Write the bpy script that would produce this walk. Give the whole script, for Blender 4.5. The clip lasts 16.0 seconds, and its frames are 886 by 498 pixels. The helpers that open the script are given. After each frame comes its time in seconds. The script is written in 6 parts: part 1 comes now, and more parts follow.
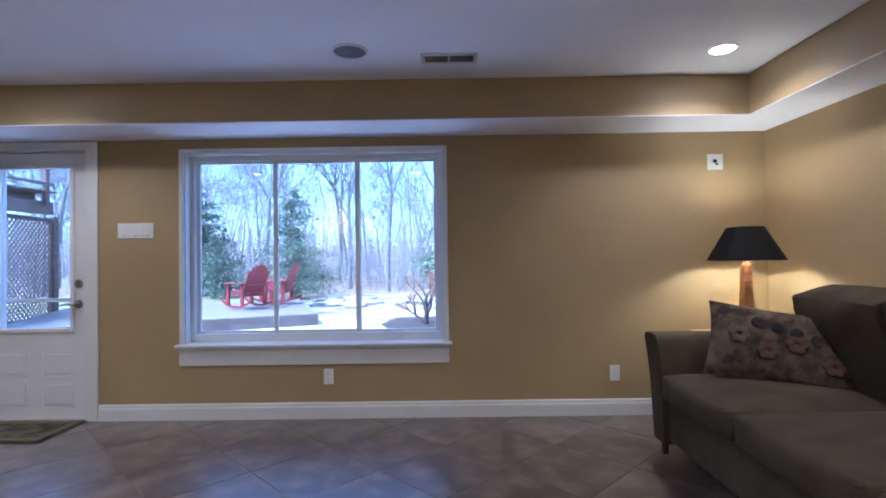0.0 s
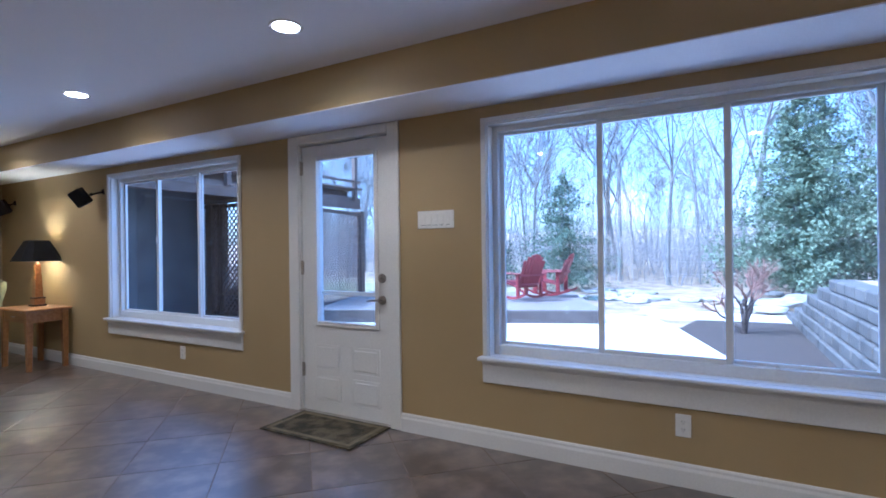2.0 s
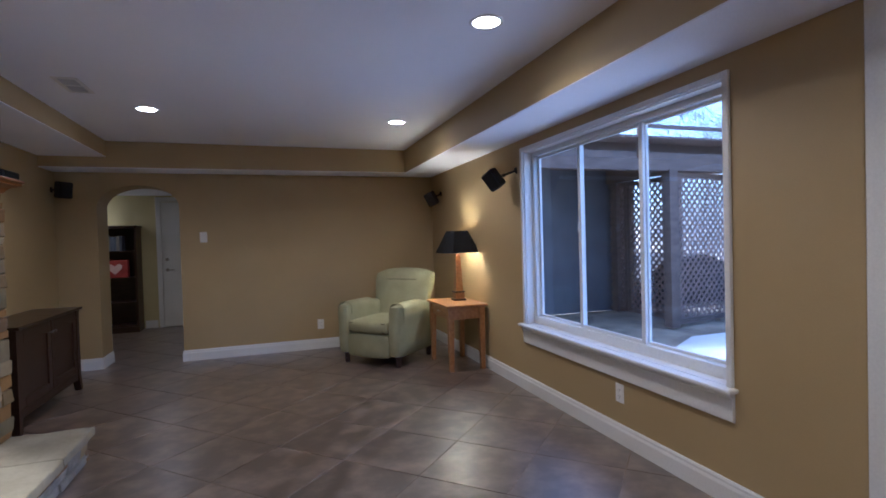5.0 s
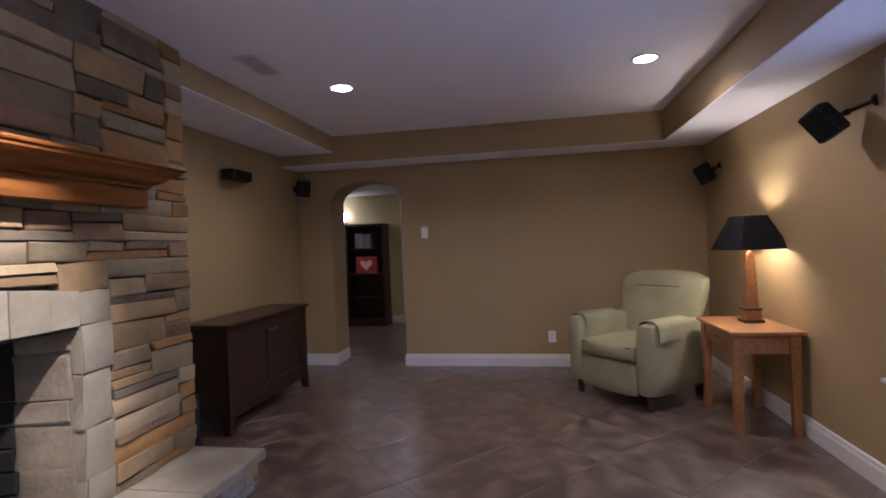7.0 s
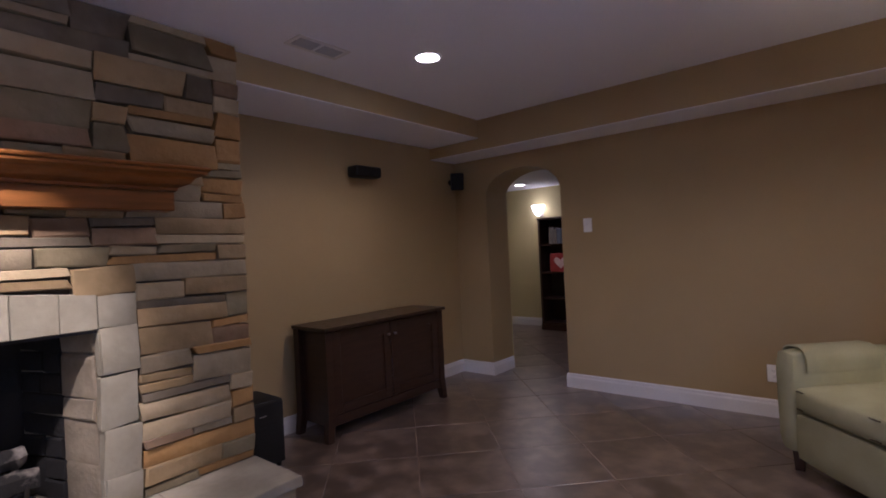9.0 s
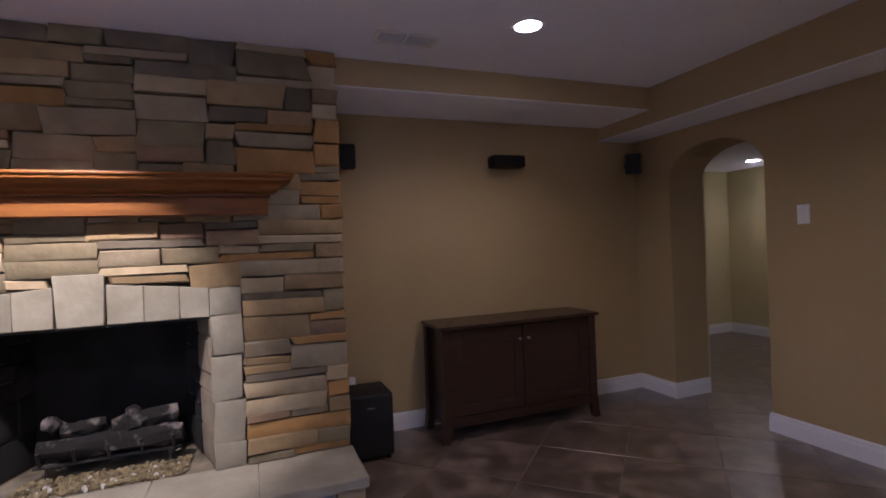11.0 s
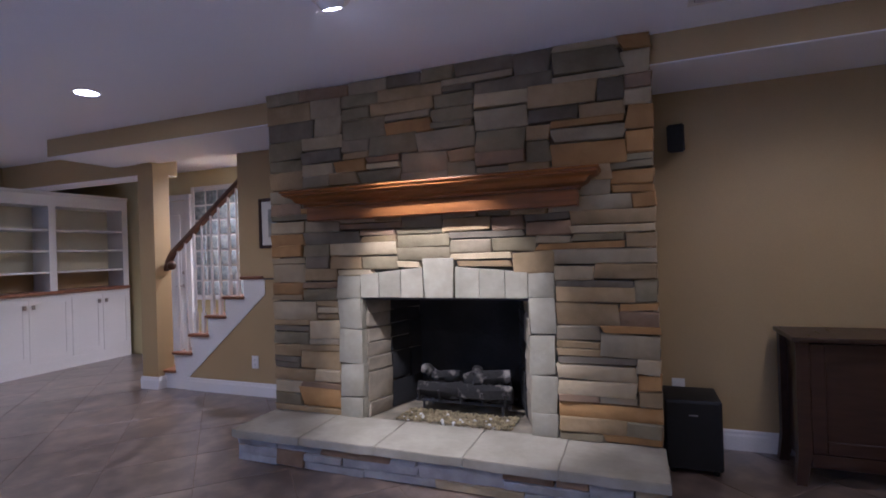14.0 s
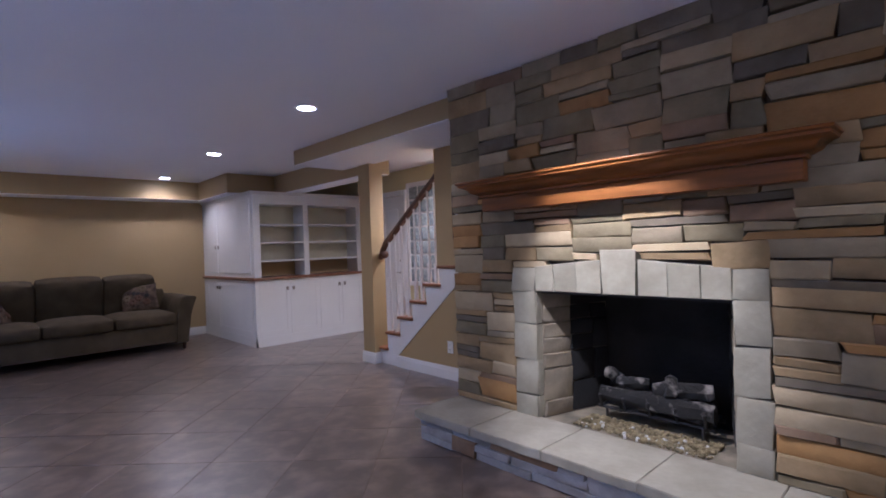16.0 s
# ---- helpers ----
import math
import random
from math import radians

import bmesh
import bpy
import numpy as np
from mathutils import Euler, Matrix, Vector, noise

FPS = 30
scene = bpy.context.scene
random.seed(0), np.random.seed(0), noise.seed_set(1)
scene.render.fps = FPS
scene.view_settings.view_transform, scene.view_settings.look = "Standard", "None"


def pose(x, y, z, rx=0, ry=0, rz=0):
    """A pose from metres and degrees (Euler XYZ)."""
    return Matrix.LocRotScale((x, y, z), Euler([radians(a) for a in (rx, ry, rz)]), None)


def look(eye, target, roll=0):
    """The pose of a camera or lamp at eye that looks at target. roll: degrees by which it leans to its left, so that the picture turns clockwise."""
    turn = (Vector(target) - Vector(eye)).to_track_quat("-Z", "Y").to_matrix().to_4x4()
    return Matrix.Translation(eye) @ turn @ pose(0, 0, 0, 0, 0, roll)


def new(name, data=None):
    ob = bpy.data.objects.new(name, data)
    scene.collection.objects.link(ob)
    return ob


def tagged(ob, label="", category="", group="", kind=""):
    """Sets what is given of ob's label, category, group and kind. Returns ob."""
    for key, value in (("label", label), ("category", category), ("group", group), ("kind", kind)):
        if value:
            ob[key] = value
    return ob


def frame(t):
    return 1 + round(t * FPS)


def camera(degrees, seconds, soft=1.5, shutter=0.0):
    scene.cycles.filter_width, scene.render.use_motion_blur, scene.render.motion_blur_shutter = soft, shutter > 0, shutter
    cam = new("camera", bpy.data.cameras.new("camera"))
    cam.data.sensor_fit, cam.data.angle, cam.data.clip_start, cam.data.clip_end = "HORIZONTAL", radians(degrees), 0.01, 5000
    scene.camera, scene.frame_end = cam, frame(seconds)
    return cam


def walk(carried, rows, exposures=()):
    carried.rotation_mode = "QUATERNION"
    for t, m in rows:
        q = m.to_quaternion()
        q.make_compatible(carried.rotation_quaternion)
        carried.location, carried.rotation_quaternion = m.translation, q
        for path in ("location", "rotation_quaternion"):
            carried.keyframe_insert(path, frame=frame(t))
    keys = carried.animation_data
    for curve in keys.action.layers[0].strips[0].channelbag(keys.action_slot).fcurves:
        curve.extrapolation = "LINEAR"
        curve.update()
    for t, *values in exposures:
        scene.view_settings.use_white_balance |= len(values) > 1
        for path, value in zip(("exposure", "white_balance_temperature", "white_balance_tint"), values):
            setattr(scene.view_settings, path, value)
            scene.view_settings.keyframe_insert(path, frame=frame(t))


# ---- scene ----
cam = camera(83.3, 16.0, soft=1.8)
PATH = [
    (0, (0.646, 0.122, 1.205), (0.635, 2.122, 1.238), -0.8),
    (0.5, (0.527, 0.393, 1.229), (0.219, 2.369, 1.248), -0.7),
    (1, (0.385, 0.636, 1.242), (-0.166, 2.559, 1.251), -0.7),
    (1.5, (0.159, 0.834, 1.251), (-0.606, 2.682, 1.252), -0.8),
    (2, (-0.081, 1.052, 1.248), (-1.051, 2.801, 1.245), -0.7),
    (2.5, (-0.325, 1.246, 1.274), (-1.507, 2.859, 1.257), -0.8),
    (3, (-0.636, 1.399, 1.28), (-2.02, 2.843, 1.265), -0.8),
    (3.5, (-0.945, 1.532, 1.262), (-2.491, 2.801, 1.253), -0.8),
    (4, (-1.238, 1.66, 1.301), (-2.934, 2.72, 1.268), -1.1),
    (4.5, (-1.551, 1.757, 1.306), (-3.357, 2.616, 1.272), -1.3),
    (5, (-1.846, 1.874, 1.308), (-3.737, 2.525, 1.268), -1.6),
    (5.2, (-1.958, 1.912, 1.309), (-3.881, 2.461, 1.265), -1.8),
    (7.5, (-3.279, 2.416, 1.267), (-5.185, 1.813, 1.253), -2.0),
    (8, (-3.54, 2.59, 1.267), (-5.354, 1.747, 1.251), -2.0),
    (8.5, (-3.828, 2.767, 1.257), (-5.517, 1.696, 1.251), -2.5),
    (11, (-4.995, 3.18, 1.298), (-5.716, 1.314, 1.287), -2.3),
    (11.5, (-5.161, 3.237, 1.307), (-5.653, 1.298, 1.309), -2.3),
    (12, (-5.294, 3.296, 1.272), (-5.509, 1.308, 1.305), -2.4),
    (12.5, (-5.344, 3.318, 1.3), (-5.278, 1.319, 1.312), -2.2),
    (13, (-5.349, 3.313, 1.286), (-5.05, 1.335, 1.298), -2.1),
    (13.5, (-5.351, 3.27, 1.292), (-4.844, 1.335, 1.299), -1.9),
    (14, (-5.37, 3.226, 1.275), (-4.65, 1.36, 1.283), -1.8),
    (14.5, (-5.444, 3.145, 1.286), (-4.509, 1.377, 1.288), -2.0),
    (15, (-5.517, 3.071, 1.277), (-4.375, 1.429, 1.275), -2.0),
    (15.5, (-5.536, 2.987, 1.287), (-4.223, 1.478, 1.279), -2.0),
    (16, (-5.542, 2.913, 1.28), (-4.089, 1.538, 1.271), -2.0),
]
walk(cam, [(t, look(eye, target, roll)) for t, eye, target, roll in PATH],
     [(0, 2.58, 4300, 20), (2, 2.5, 4330, 16), (3.5, 2.42, 4460, 18), (5, 2.44, 4500, 20), (8, 2.21, 4920, 38), (11, 2.04, 4850, 36), (12.5, 2.14, 4400, 35), (14.5, 2.22, 4370, 30), (16, 2.24, 4350, 30)])

# ---- world, sun, exposure ----
world = bpy.data.worlds.new("overcast")
world.use_nodes = True
scene.world = world
wn, wl = world.node_tree.nodes, world.node_tree.links
sky = wn.new("ShaderNodeTexSky")
sky.sky_type, sky.sun_disc = "NISHITA", False
sky.sun_elevation, sky.sun_rotation = radians(55), radians(225)
sky.air_density, sky.dust_density, sky.ozone_density = 0.8, 3.0, 0.6
wn["Background"].inputs["Strength"].default_value = 0.15
cloud = wn.new("ShaderNodeMix")
cloud.data_type, cloud.blend_type = "RGBA", "MULTIPLY"
cloud.inputs[0].default_value = 1.0
cloud.inputs[7].default_value = (0.93, 1.0, 0.97, 1)
wl.new(sky.outputs[0], cloud.inputs[6]), wl.new(cloud.outputs[2], wn["Background"].inputs["Color"])
sun = new("sun", bpy.data.lights.new("sun", "SUN"))
sun.data.energy, sun.data.angle, sun.data.color = 1.5, radians(20), (1.0, 0.97, 0.93)
sun.matrix_world = pose(0, 0, 30, 35, 0, -45)

EYEBALL, TABLE_LAMP, HALL_LAMP, HIDDEN_STAIR_LAMP, DOWN = 54, 13.5, 3.5, 60, 9.5

# ---- plan ----
XW, XE, YN, YS = -8.15, 3.08, 3.905, -0.27
CEIL, SOFF, SOFF_S = 2.405, 2.13, 2.24
YST = -0.41           # face of the stair wall
FX0, FX1, FY = -5.48, -2.975, 0.385   # stone chimney breast
XB, YB = 1.07, 0.16   # corner of the built-in bookcase


# ---- materials ----
def material(name, c1, c2, scale=3.0, rough=0.6, bump=0.1, fine=60.0, metal=0.0, rand=0.0, spec=0.5, stretch=(1, 1, 1), contrast=(0.35, 0.65), coat=0.0, swing=0.08, detail=4):
    m = bpy.data.materials.new(name)
    m.use_nodes = True
    n, l = m.node_tree.nodes, m.node_tree.links
    b = n["Principled BSDF"]
    tc, mp = n.new("ShaderNodeTexCoord"), n.new("ShaderNodeMapping")
    mp.inputs["Scale"].default_value = stretch
    l.new(tc.outputs["Object"], mp.inputs[0])
    big, small = n.new("ShaderNodeTexNoise"), n.new("ShaderNodeTexNoise")
    for t, s, d in ((big, scale, detail), (small, fine, 3)):
        t.inputs["Scale"].default_value, t.inputs["Detail"].default_value = s, d
        l.new(mp.outputs[0], t.inputs[0])
    ramp = n.new("ShaderNodeValToRGB")
    ramp.color_ramp.elements[0].position, ramp.color_ramp.elements[1].position = contrast
    ramp.color_ramp.elements[0].color, ramp.color_ramp.elements[1].color = (*c1, 1), (*c2, 1)
    l.new(big.outputs[0], ramp.inputs[0])
    hsv = n.new("ShaderNodeHueSaturation")
    l.new(ramp.outputs[0], hsv.inputs["Color"])
    val = n.new("ShaderNodeMapRange")
    val.inputs["To Min"].default_value, val.inputs["To Max"].default_value = 0.9, 1.1
    l.new(small.outputs[0], val.inputs[0])
    out = val.outputs[0]
    if rand:
        info, add = n.new("ShaderNodeObjectInfo"), n.new("ShaderNodeMath")
        rr = n.new("ShaderNodeMapRange")
        rr.inputs["To Min"].default_value, rr.inputs["To Max"].default_value = -rand, rand
        l.new(info.outputs["Random"], rr.inputs[0])
        l.new(out, add.inputs[0]), l.new(rr.outputs[0], add.inputs[1])
        off = n.new("ShaderNodeVectorMath")
        off.operation = "ADD"
        sc = n.new("ShaderNodeMath")
        sc.operation, sc.inputs[1].default_value = "MULTIPLY", 40
        l.new(info.outputs["Random"], sc.inputs[0])
        l.new(mp.outputs[0], off.inputs[0]), l.new(sc.outputs[0], off.inputs[1])
        l.new(off.outputs[0], big.inputs[0])
        out = add.outputs[0]
    l.new(out, hsv.inputs["Value"])
    l.new(hsv.outputs[0], b.inputs["Base Color"])
    b.inputs["Roughness"].default_value, b.inputs["Metallic"].default_value = rough, metal
    b.inputs["Specular IOR Level"].default_value = spec
    b.inputs["Coat Weight"].default_value, b.inputs["Coat Roughness"].default_value = coat, rough
    rg = n.new("ShaderNodeMapRange")
    rg.inputs["To Min"].default_value, rg.inputs["To Max"].default_value = max(0.02, rough - swing), min(1, rough + swing)
    l.new(big.outputs[0], rg.inputs[0]), l.new(rg.outputs[0], b.inputs["Roughness"])
    if bump:
        bp = n.new("ShaderNodeBump")
        bp.inputs["Strength"].default_value, bp.inputs["Distance"].default_value = bump, 0.01
        l.new(small.outputs[0], bp.inputs["Height"]), l.new(bp.outputs[0], b.inputs["Normal"])
    return m


def glow(name, colour, strength):
    m = bpy.data.materials.new(name)
    m.use_nodes = True
    b = m.node_tree.nodes["Principled BSDF"]
    b.inputs["Emission Color"].default_value, b.inputs["Emission Strength"].default_value = (*colour, 1), strength
    return m


def glass(name, tint=(0.96, 0.98, 1.0), gloss=0.05):
    m = bpy.data.materials.new(name)
    m.use_nodes = True
    n, l = m.node_tree.nodes, m.node_tree.links
    n.remove(n["Principled BSDF"])
    tr, gl, mx = n.new("ShaderNodeBsdfTransparent"), n.new("ShaderNodeBsdfGlossy"), n.new("ShaderNodeMixShader")
    tr.inputs[0].default_value, gl.inputs["Roughness"].default_value = (*tint, 1), 0.02
    mx.inputs[0].default_value = gloss
    l.new(tr.outputs[0], mx.inputs[1]), l.new(gl.outputs[0], mx.inputs[2])
    l.new(mx.outputs[0], n["Material Output"].inputs[0])
    return m


M_WALL = material("tan wall paint", (0.368, 0.271, 0.121), (0.398, 0.295, 0.135), 1.5, 0.6, 0.12, 220)
M_HALL = material("pale yellow wall paint", (0.52, 0.45, 0.22), (0.56, 0.485, 0.24), 1.5, 0.65, 0.12, 220)
M_CEIL = material("matt white ceiling paint", (0.86, 0.87, 0.925), (0.88, 0.89, 0.945), 1.2, 0.9, 0.15, 180)
M_WHITE = material("white trim paint", (0.69, 0.68, 0.655), (0.73, 0.72, 0.695), 2.0, 0.35, 0.03, 90)
M_VINYL = material("white vinyl frame", (0.70, 0.71, 0.71), (0.74, 0.75, 0.75), 2.0, 0.3, 0.02, 60)
M_TILE = material("brown slate-look porcelain tile", (0.068, 0.048, 0.036), (0.225, 0.166, 0.126), 7.0, 0.34, 0.06, 30, rand=0.07, spec=1.0, contrast=(0.42, 0.72), coat=0.75, swing=0.04, detail=8)
M_GROUT = material("grey-brown grout", (0.20, 0.156, 0.12), (0.26, 0.208, 0.164), 8, 0.85, 0.3, 150)
M_PLATE = material("white plastic plate", (0.75, 0.74, 0.71), (0.78, 0.77, 0.74), 5, 0.35, 0.0)
M_SLOT = material("dark slot", (0.03, 0.03, 0.03), (0.04, 0.04, 0.04), 5, 0.6, 0.0)
M_BLACK = material("black plastic", (0.006, 0.006, 0.0065), (0.010, 0.010, 0.011), 8, 0.55, 0.1, 200, spec=0.3)
M_NICKEL = material("satin nickel", (0.35, 0.32, 0.28), (0.42, 0.38, 0.34), 8, 0.35, 0.0, metal=1.0)
M_GLASS = glass("window glass")
M_BULB = glow("warm lamp lens", (1.0, 0.86, 0.66), 9.0)
M_DARKWOOD = material("dark stained wood", (0.026, 0.0115, 0.0065), (0.042, 0.019, 0.011), 5, 0.38, 0.08, 60, stretch=(1, 1, 8))
M_DARKTOP = material("dark stained wood top", (0.024, 0.013, 0.008), (0.048, 0.026, 0.015), 5, 0.3, 0.06, 60, stretch=(8, 1, 1))
M_OAK = material("honey oak", (0.30, 0.14, 0.045), (0.41, 0.205, 0.072), 4, 0.38, 0.08, 60, stretch=(1, 8, 8))
M_MANTEL = material("cherry mantel wood", (0.150, 0.055, 0.010), (0.262, 0.102, 0.018), 3.5, 0.40, 0.06, 60, spec=0.22, stretch=(0.6, 7, 7))
M_SOFA = material("olive grey woven upholstery", (0.066, 0.051, 0.029), (0.090, 0.070, 0.041), 6, 0.95, 0.5, 320, spec=0.15)
M_CREAM = material("pale sage chair upholstery", (0.30, 0.288, 0.158), (0.35, 0.336, 0.195), 5, 0.95, 0.4, 300, spec=0.15)
M_STEEL = material("black iron", (0.012, 0.011, 0.010), (0.025, 0.022, 0.02), 12, 0.6, 0.3, 60)


# ---- building blocks ----
def bx(bm, x0, x1, y0, y1, z0, z1, bevel=0.0, seg=1):
    vs = [bm.verts.new((x, y, z)) for z in (z0, z1) for y in (y0, y1) for x in (x0, x1)]
    fs = [bm.faces.new([vs[i] for i in f]) for f in ((0, 2, 3, 1), (4, 5, 7, 6), (0, 1, 5, 4), (1, 3, 7, 5), (3, 2, 6, 7), (2, 0, 4, 6))]
    if bevel:
        es = {e for f in fs for e in f.edges}
        bmesh.ops.bevel(bm, geom=list(es), offset=bevel, segments=seg, affect="EDGES", profile=0.5)
    return vs


def cyl(bm, p0, p1, r0, r1=None, seg=12, caps=True):
    p0, p1, r1 = Vector(p0), Vector(p1), r0 if r1 is None else r1
    q = (p1 - p0).to_track_quat("Z", "Y")
    rings = []
    for p, r in ((p0, r0), (p1, r1)):
        rings.append([bm.verts.new(p + q @ Vector((r * math.cos(a), r * math.sin(a), 0))) for a in (2 * math.pi * i / seg for i in range(seg))])
    for i in range(seg):
        j = (i + 1) % seg
        bm.faces.new((rings[0][i], rings[0][j], rings[1][j], rings[1][i]))
    if caps:
        bm.faces.new(rings[0][::-1]), bm.faces.new(rings[1])


def lathe(bm, profile, seg=20, at=(0, 0, 0), squash=(1, 1)):
    rings = []
    for r, z in profile:
        rings.append([bm.verts.new((at[0] + squash[0] * r * math.cos(a), at[1] + squash[1] * r * math.sin(a), at[2] + z)) for a in (2 * math.pi * i / seg for i in range(seg))])
    for a, b in zip(rings, rings[1:]):
        for i in range(seg):
            j = (i + 1) % seg
            bm.faces.new((a[i], a[j], b[j], b[i]))
    bm.faces.new(rings[0][::-1]), bm.faces.new(rings[-1])


def prism(bm, pts, depth, axis="y", at=0.0):
    """A polygon (two coordinates each) pushed along an axis from at to at + depth."""
    def v(p, d):
        return {"x": (d, p[0], p[1]), "y": (p[0], d, p[1]), "z": (p[0], p[1], d)}[axis]
    a, b = [bm.verts.new(v(p, at)) for p in pts], [bm.verts.new(v(p, at + depth)) for p in pts]
    bm.faces.new(a), bm.faces.new(b[::-1])
    for i in range(len(pts)):
        j = (i + 1) % len(pts)
        bm.faces.new((a[j], a[i], b[i], b[j]))


def soft_box(bm, x0, x1, y0, y1, z0, z1, r, puff=0.0, seg=3):
    """A cushion: a box with round edges whose faces swell by puff."""
    made = bmesh.new()
    bx(made, x0, x1, y0, y1, z0, z1)
    bmesh.ops.subdivide_edges(made, edges=made.edges[:], cuts=5, use_grid_fill=True)
    c = Vector(((x0 + x1) / 2, (y0 + y1) / 2, (z0 + z1) / 2))
    h = Vector(((x1 - x0) / 2, (y1 - y0) / 2, (z1 - z0) / 2))
    r = min(r, h.x * 0.95, h.y * 0.95, h.z * 0.95)
    for v in made.verts:
        d = v.co - c
        u = Vector((d.x / h.x, d.y / h.y, d.z / h.z))
        inner = Vector([max(-h[i] + r, min(h[i] - r, d[i])) for i in range(3)])
        o = d - inner
        if o.length > 1e-6:
            d = inner + o.normalized() * r
        k = [(1 - u[(i + 1) % 3] ** 2) * (1 - u[(i + 2) % 3] ** 2) for i in range(3)]
        d += Vector([puff * k[i] * (u[i] ** 3) for i in range(3)])
        v.co = c + d
    me = bpy.data.meshes.new("cushion")
    made.to_mesh(me), made.free()
    bm.from_mesh(me)
    bpy.data.meshes.remove(me)


def mesh_of(name, bm, mat, smooth=False, angle=35):
    bmesh.ops.recalc_face_normals(bm, faces=bm.faces[:])
    me = bpy.data.meshes.new(name)
    if smooth:
        for f in bm.faces:
            f.smooth = True
        for e in bm.edges:
            if len(e.link_faces) == 2 and e.calc_face_angle(0) > radians(angle):
                e.smooth = False
    bm.to_mesh(me), bm.free()
    me.materials.append(mat)
    return me


def part(name, bm, mat, parent=None, label="", smooth=False, m=None):
    ob = new(name, mesh_of(name, bm, mat, smooth))
    if parent is not None:
        ob.parent = parent
    if m is not None:
        ob.matrix_basis = m
    if label:
        tagged(ob, label)
    return ob


def thing(name, label, category, m=None, group="", kind=""):
    ob = new(name)
    ob.empty_display_size = 0.1
    if m is not None:
        ob.matrix_basis = m
    return tagged(ob, label, category, group, kind)


def block(name, mat, *boxes, parent=None, label="", bevel=0.0, m=None, smooth=False):
    bm = bmesh.new()
    for b in boxes:
        bx(bm, *b, bevel=bevel)
    return part(name, bm, mat, parent, label, smooth, m)


def structure(name, mat, label, *boxes, category="", bevel=0.0):
    return tagged(block(name, mat, *boxes, bevel=bevel), label, category or name.split("_")[0], kind="structure")


# ---- shell ----
WT = 0.16
AX0, AX1, AZ0, AZ1 = -1.349, 0.632, 0.56, 2.025      # east window opening
BX0, BX1 = AX0 - 4.262, AX1 - 4.262               # west window opening
DX0, DX1, DZ = -2.95, -2.08, 2.075                  # garden door opening
y0, y1 = YN, YN + WT
structure("wall_north", M_WALL, "tan painted wall with two windows and a door", (XW - 0.3, BX0, y0, y1, 0, 2.6), (BX0, BX1, y0, y1, 0, AZ0), (BX0, BX1, y0, y1, AZ1, 2.6),
          (BX1, DX0, y0, y1, 0, 2.6), (DX0, DX1, y0, y1, DZ, 2.6), (DX1, AX0, y0, y1, 0, 2.6), (AX0, AX1, y0, y1, 0, AZ0), (AX0, AX1, y0, y1, AZ1, 2.6), (AX1, XE + 0.2, y0, y1, 0, 2.6))
structure("wall_east", M_WALL, "tan painted wall behind the sofa", (XE, XE + 0.2, -3.2, YN, 0, 2.6))
# south wall beside the chimney breast; the chimney core
structure("wall_south", M_WALL, "tan painted wall behind the media cabinet", (XW - 0.25, FX0 + 0.2, YS - 0.15, YS, 0, 2.6))
# west wall with an arched opening
AY0, AY1, ASP, ARI = 0.105, 0.90, 1.755, 0.24
AT = 0.36
bm = bmesh.new()
hw = (AY1 - AY0) / 2
arc = [((AY0 + AY1) / 2 - hw * math.cos(a), ASP + ARI * math.sin(a)) for a in (math.pi * i / 16 for i in range(17))]
prism(bm, [(YS, 0), (AY0, 0)] + arc[:9] + [((AY0 + AY1) / 2, 2.6), (YS, 2.6)], -AT, "x", XW)
prism(bm, arc[8:] + [(AY1, 0), (YN, 0), (YN, 2.6), ((AY0 + AY1) / 2, 2.6)], -AT, "x", XW)
tagged(part("wall_west", bm, M_WALL), "tan painted wall with an arched opening to the hall", "wall", kind="structure")
structure("ceiling", M_CEIL, "white painted flat ceiling", (XW - 0.25, XE + 0.2, -3.2, YN, CEIL, CEIL + 0.2))
# dropped soffits: tan faces with white undersides
def soffit(name, x0, x1, ya, yb, z):
    structure(name, M_WALL, "tan painted dropped soffit with a white underside", (x0, x1, ya, yb, z + 0.006, CEIL + 0.05), category="soffit")
    structure(name.replace("soffit", "ceiling"), M_CEIL, "white painted underside of the soffit", (x0 + 0.002, x1 - 0.002, ya + 0.002, yb - 0.002, z, z + 0.03), category="ceiling")
soffit("soffit_north", XW, XE, 3.45, YN, SOFF)
soffit("soffit_west", XW, -7.78, YS, 3.45, SOFF)
soffit("soffit_east", 2.69, XE, 0.32, 3.45, SOFF)
soffit("soffit_south", -7.78, FX0 + 0.1, YS, 0.31, SOFF_S)
soffit("soffit_stair", FX1 - 0.1, -0.38, YST, 0.27, SOFF_S)
soffit("soffit_bookcase", 1.50, XE, -0.45, 0.32, SOFF)
soffit("soffit_beam", -0.95, 1.5, -0.62, -0.36, SOFF)


def baseboard(name, p, q, face):
    """From p to q along a wall; face is the side into the room."""
    p, q = Vector(p), Vector(q)
    d = (q - p)
    n = Vector(face)
    prof = [(0, 0), (0.016, 0), (0.016, 0.085), (0.011, 0.1), (0.011, 0.112), (0.006, 0.122), (0, 0.122)]
    bm = bmesh.new()
    a = [bm.verts.new((p.x + n.x * u, p.y + n.y * u, w)) for u, w in prof]
    b = [bm.verts.new((q.x + n.x * u, q.y + n.y * u, w)) for u, w in prof]
    for i in range(len(prof)):
        j = (i + 1) % len(prof)
        bm.faces.new((a[i], a[j], b[j], b[i]))
    bm.faces.new(a), bm.faces.new(b[::-1])
    tagged(part(name, bm, M_WHITE), "white moulded baseboard", "baseboard", kind="structure")


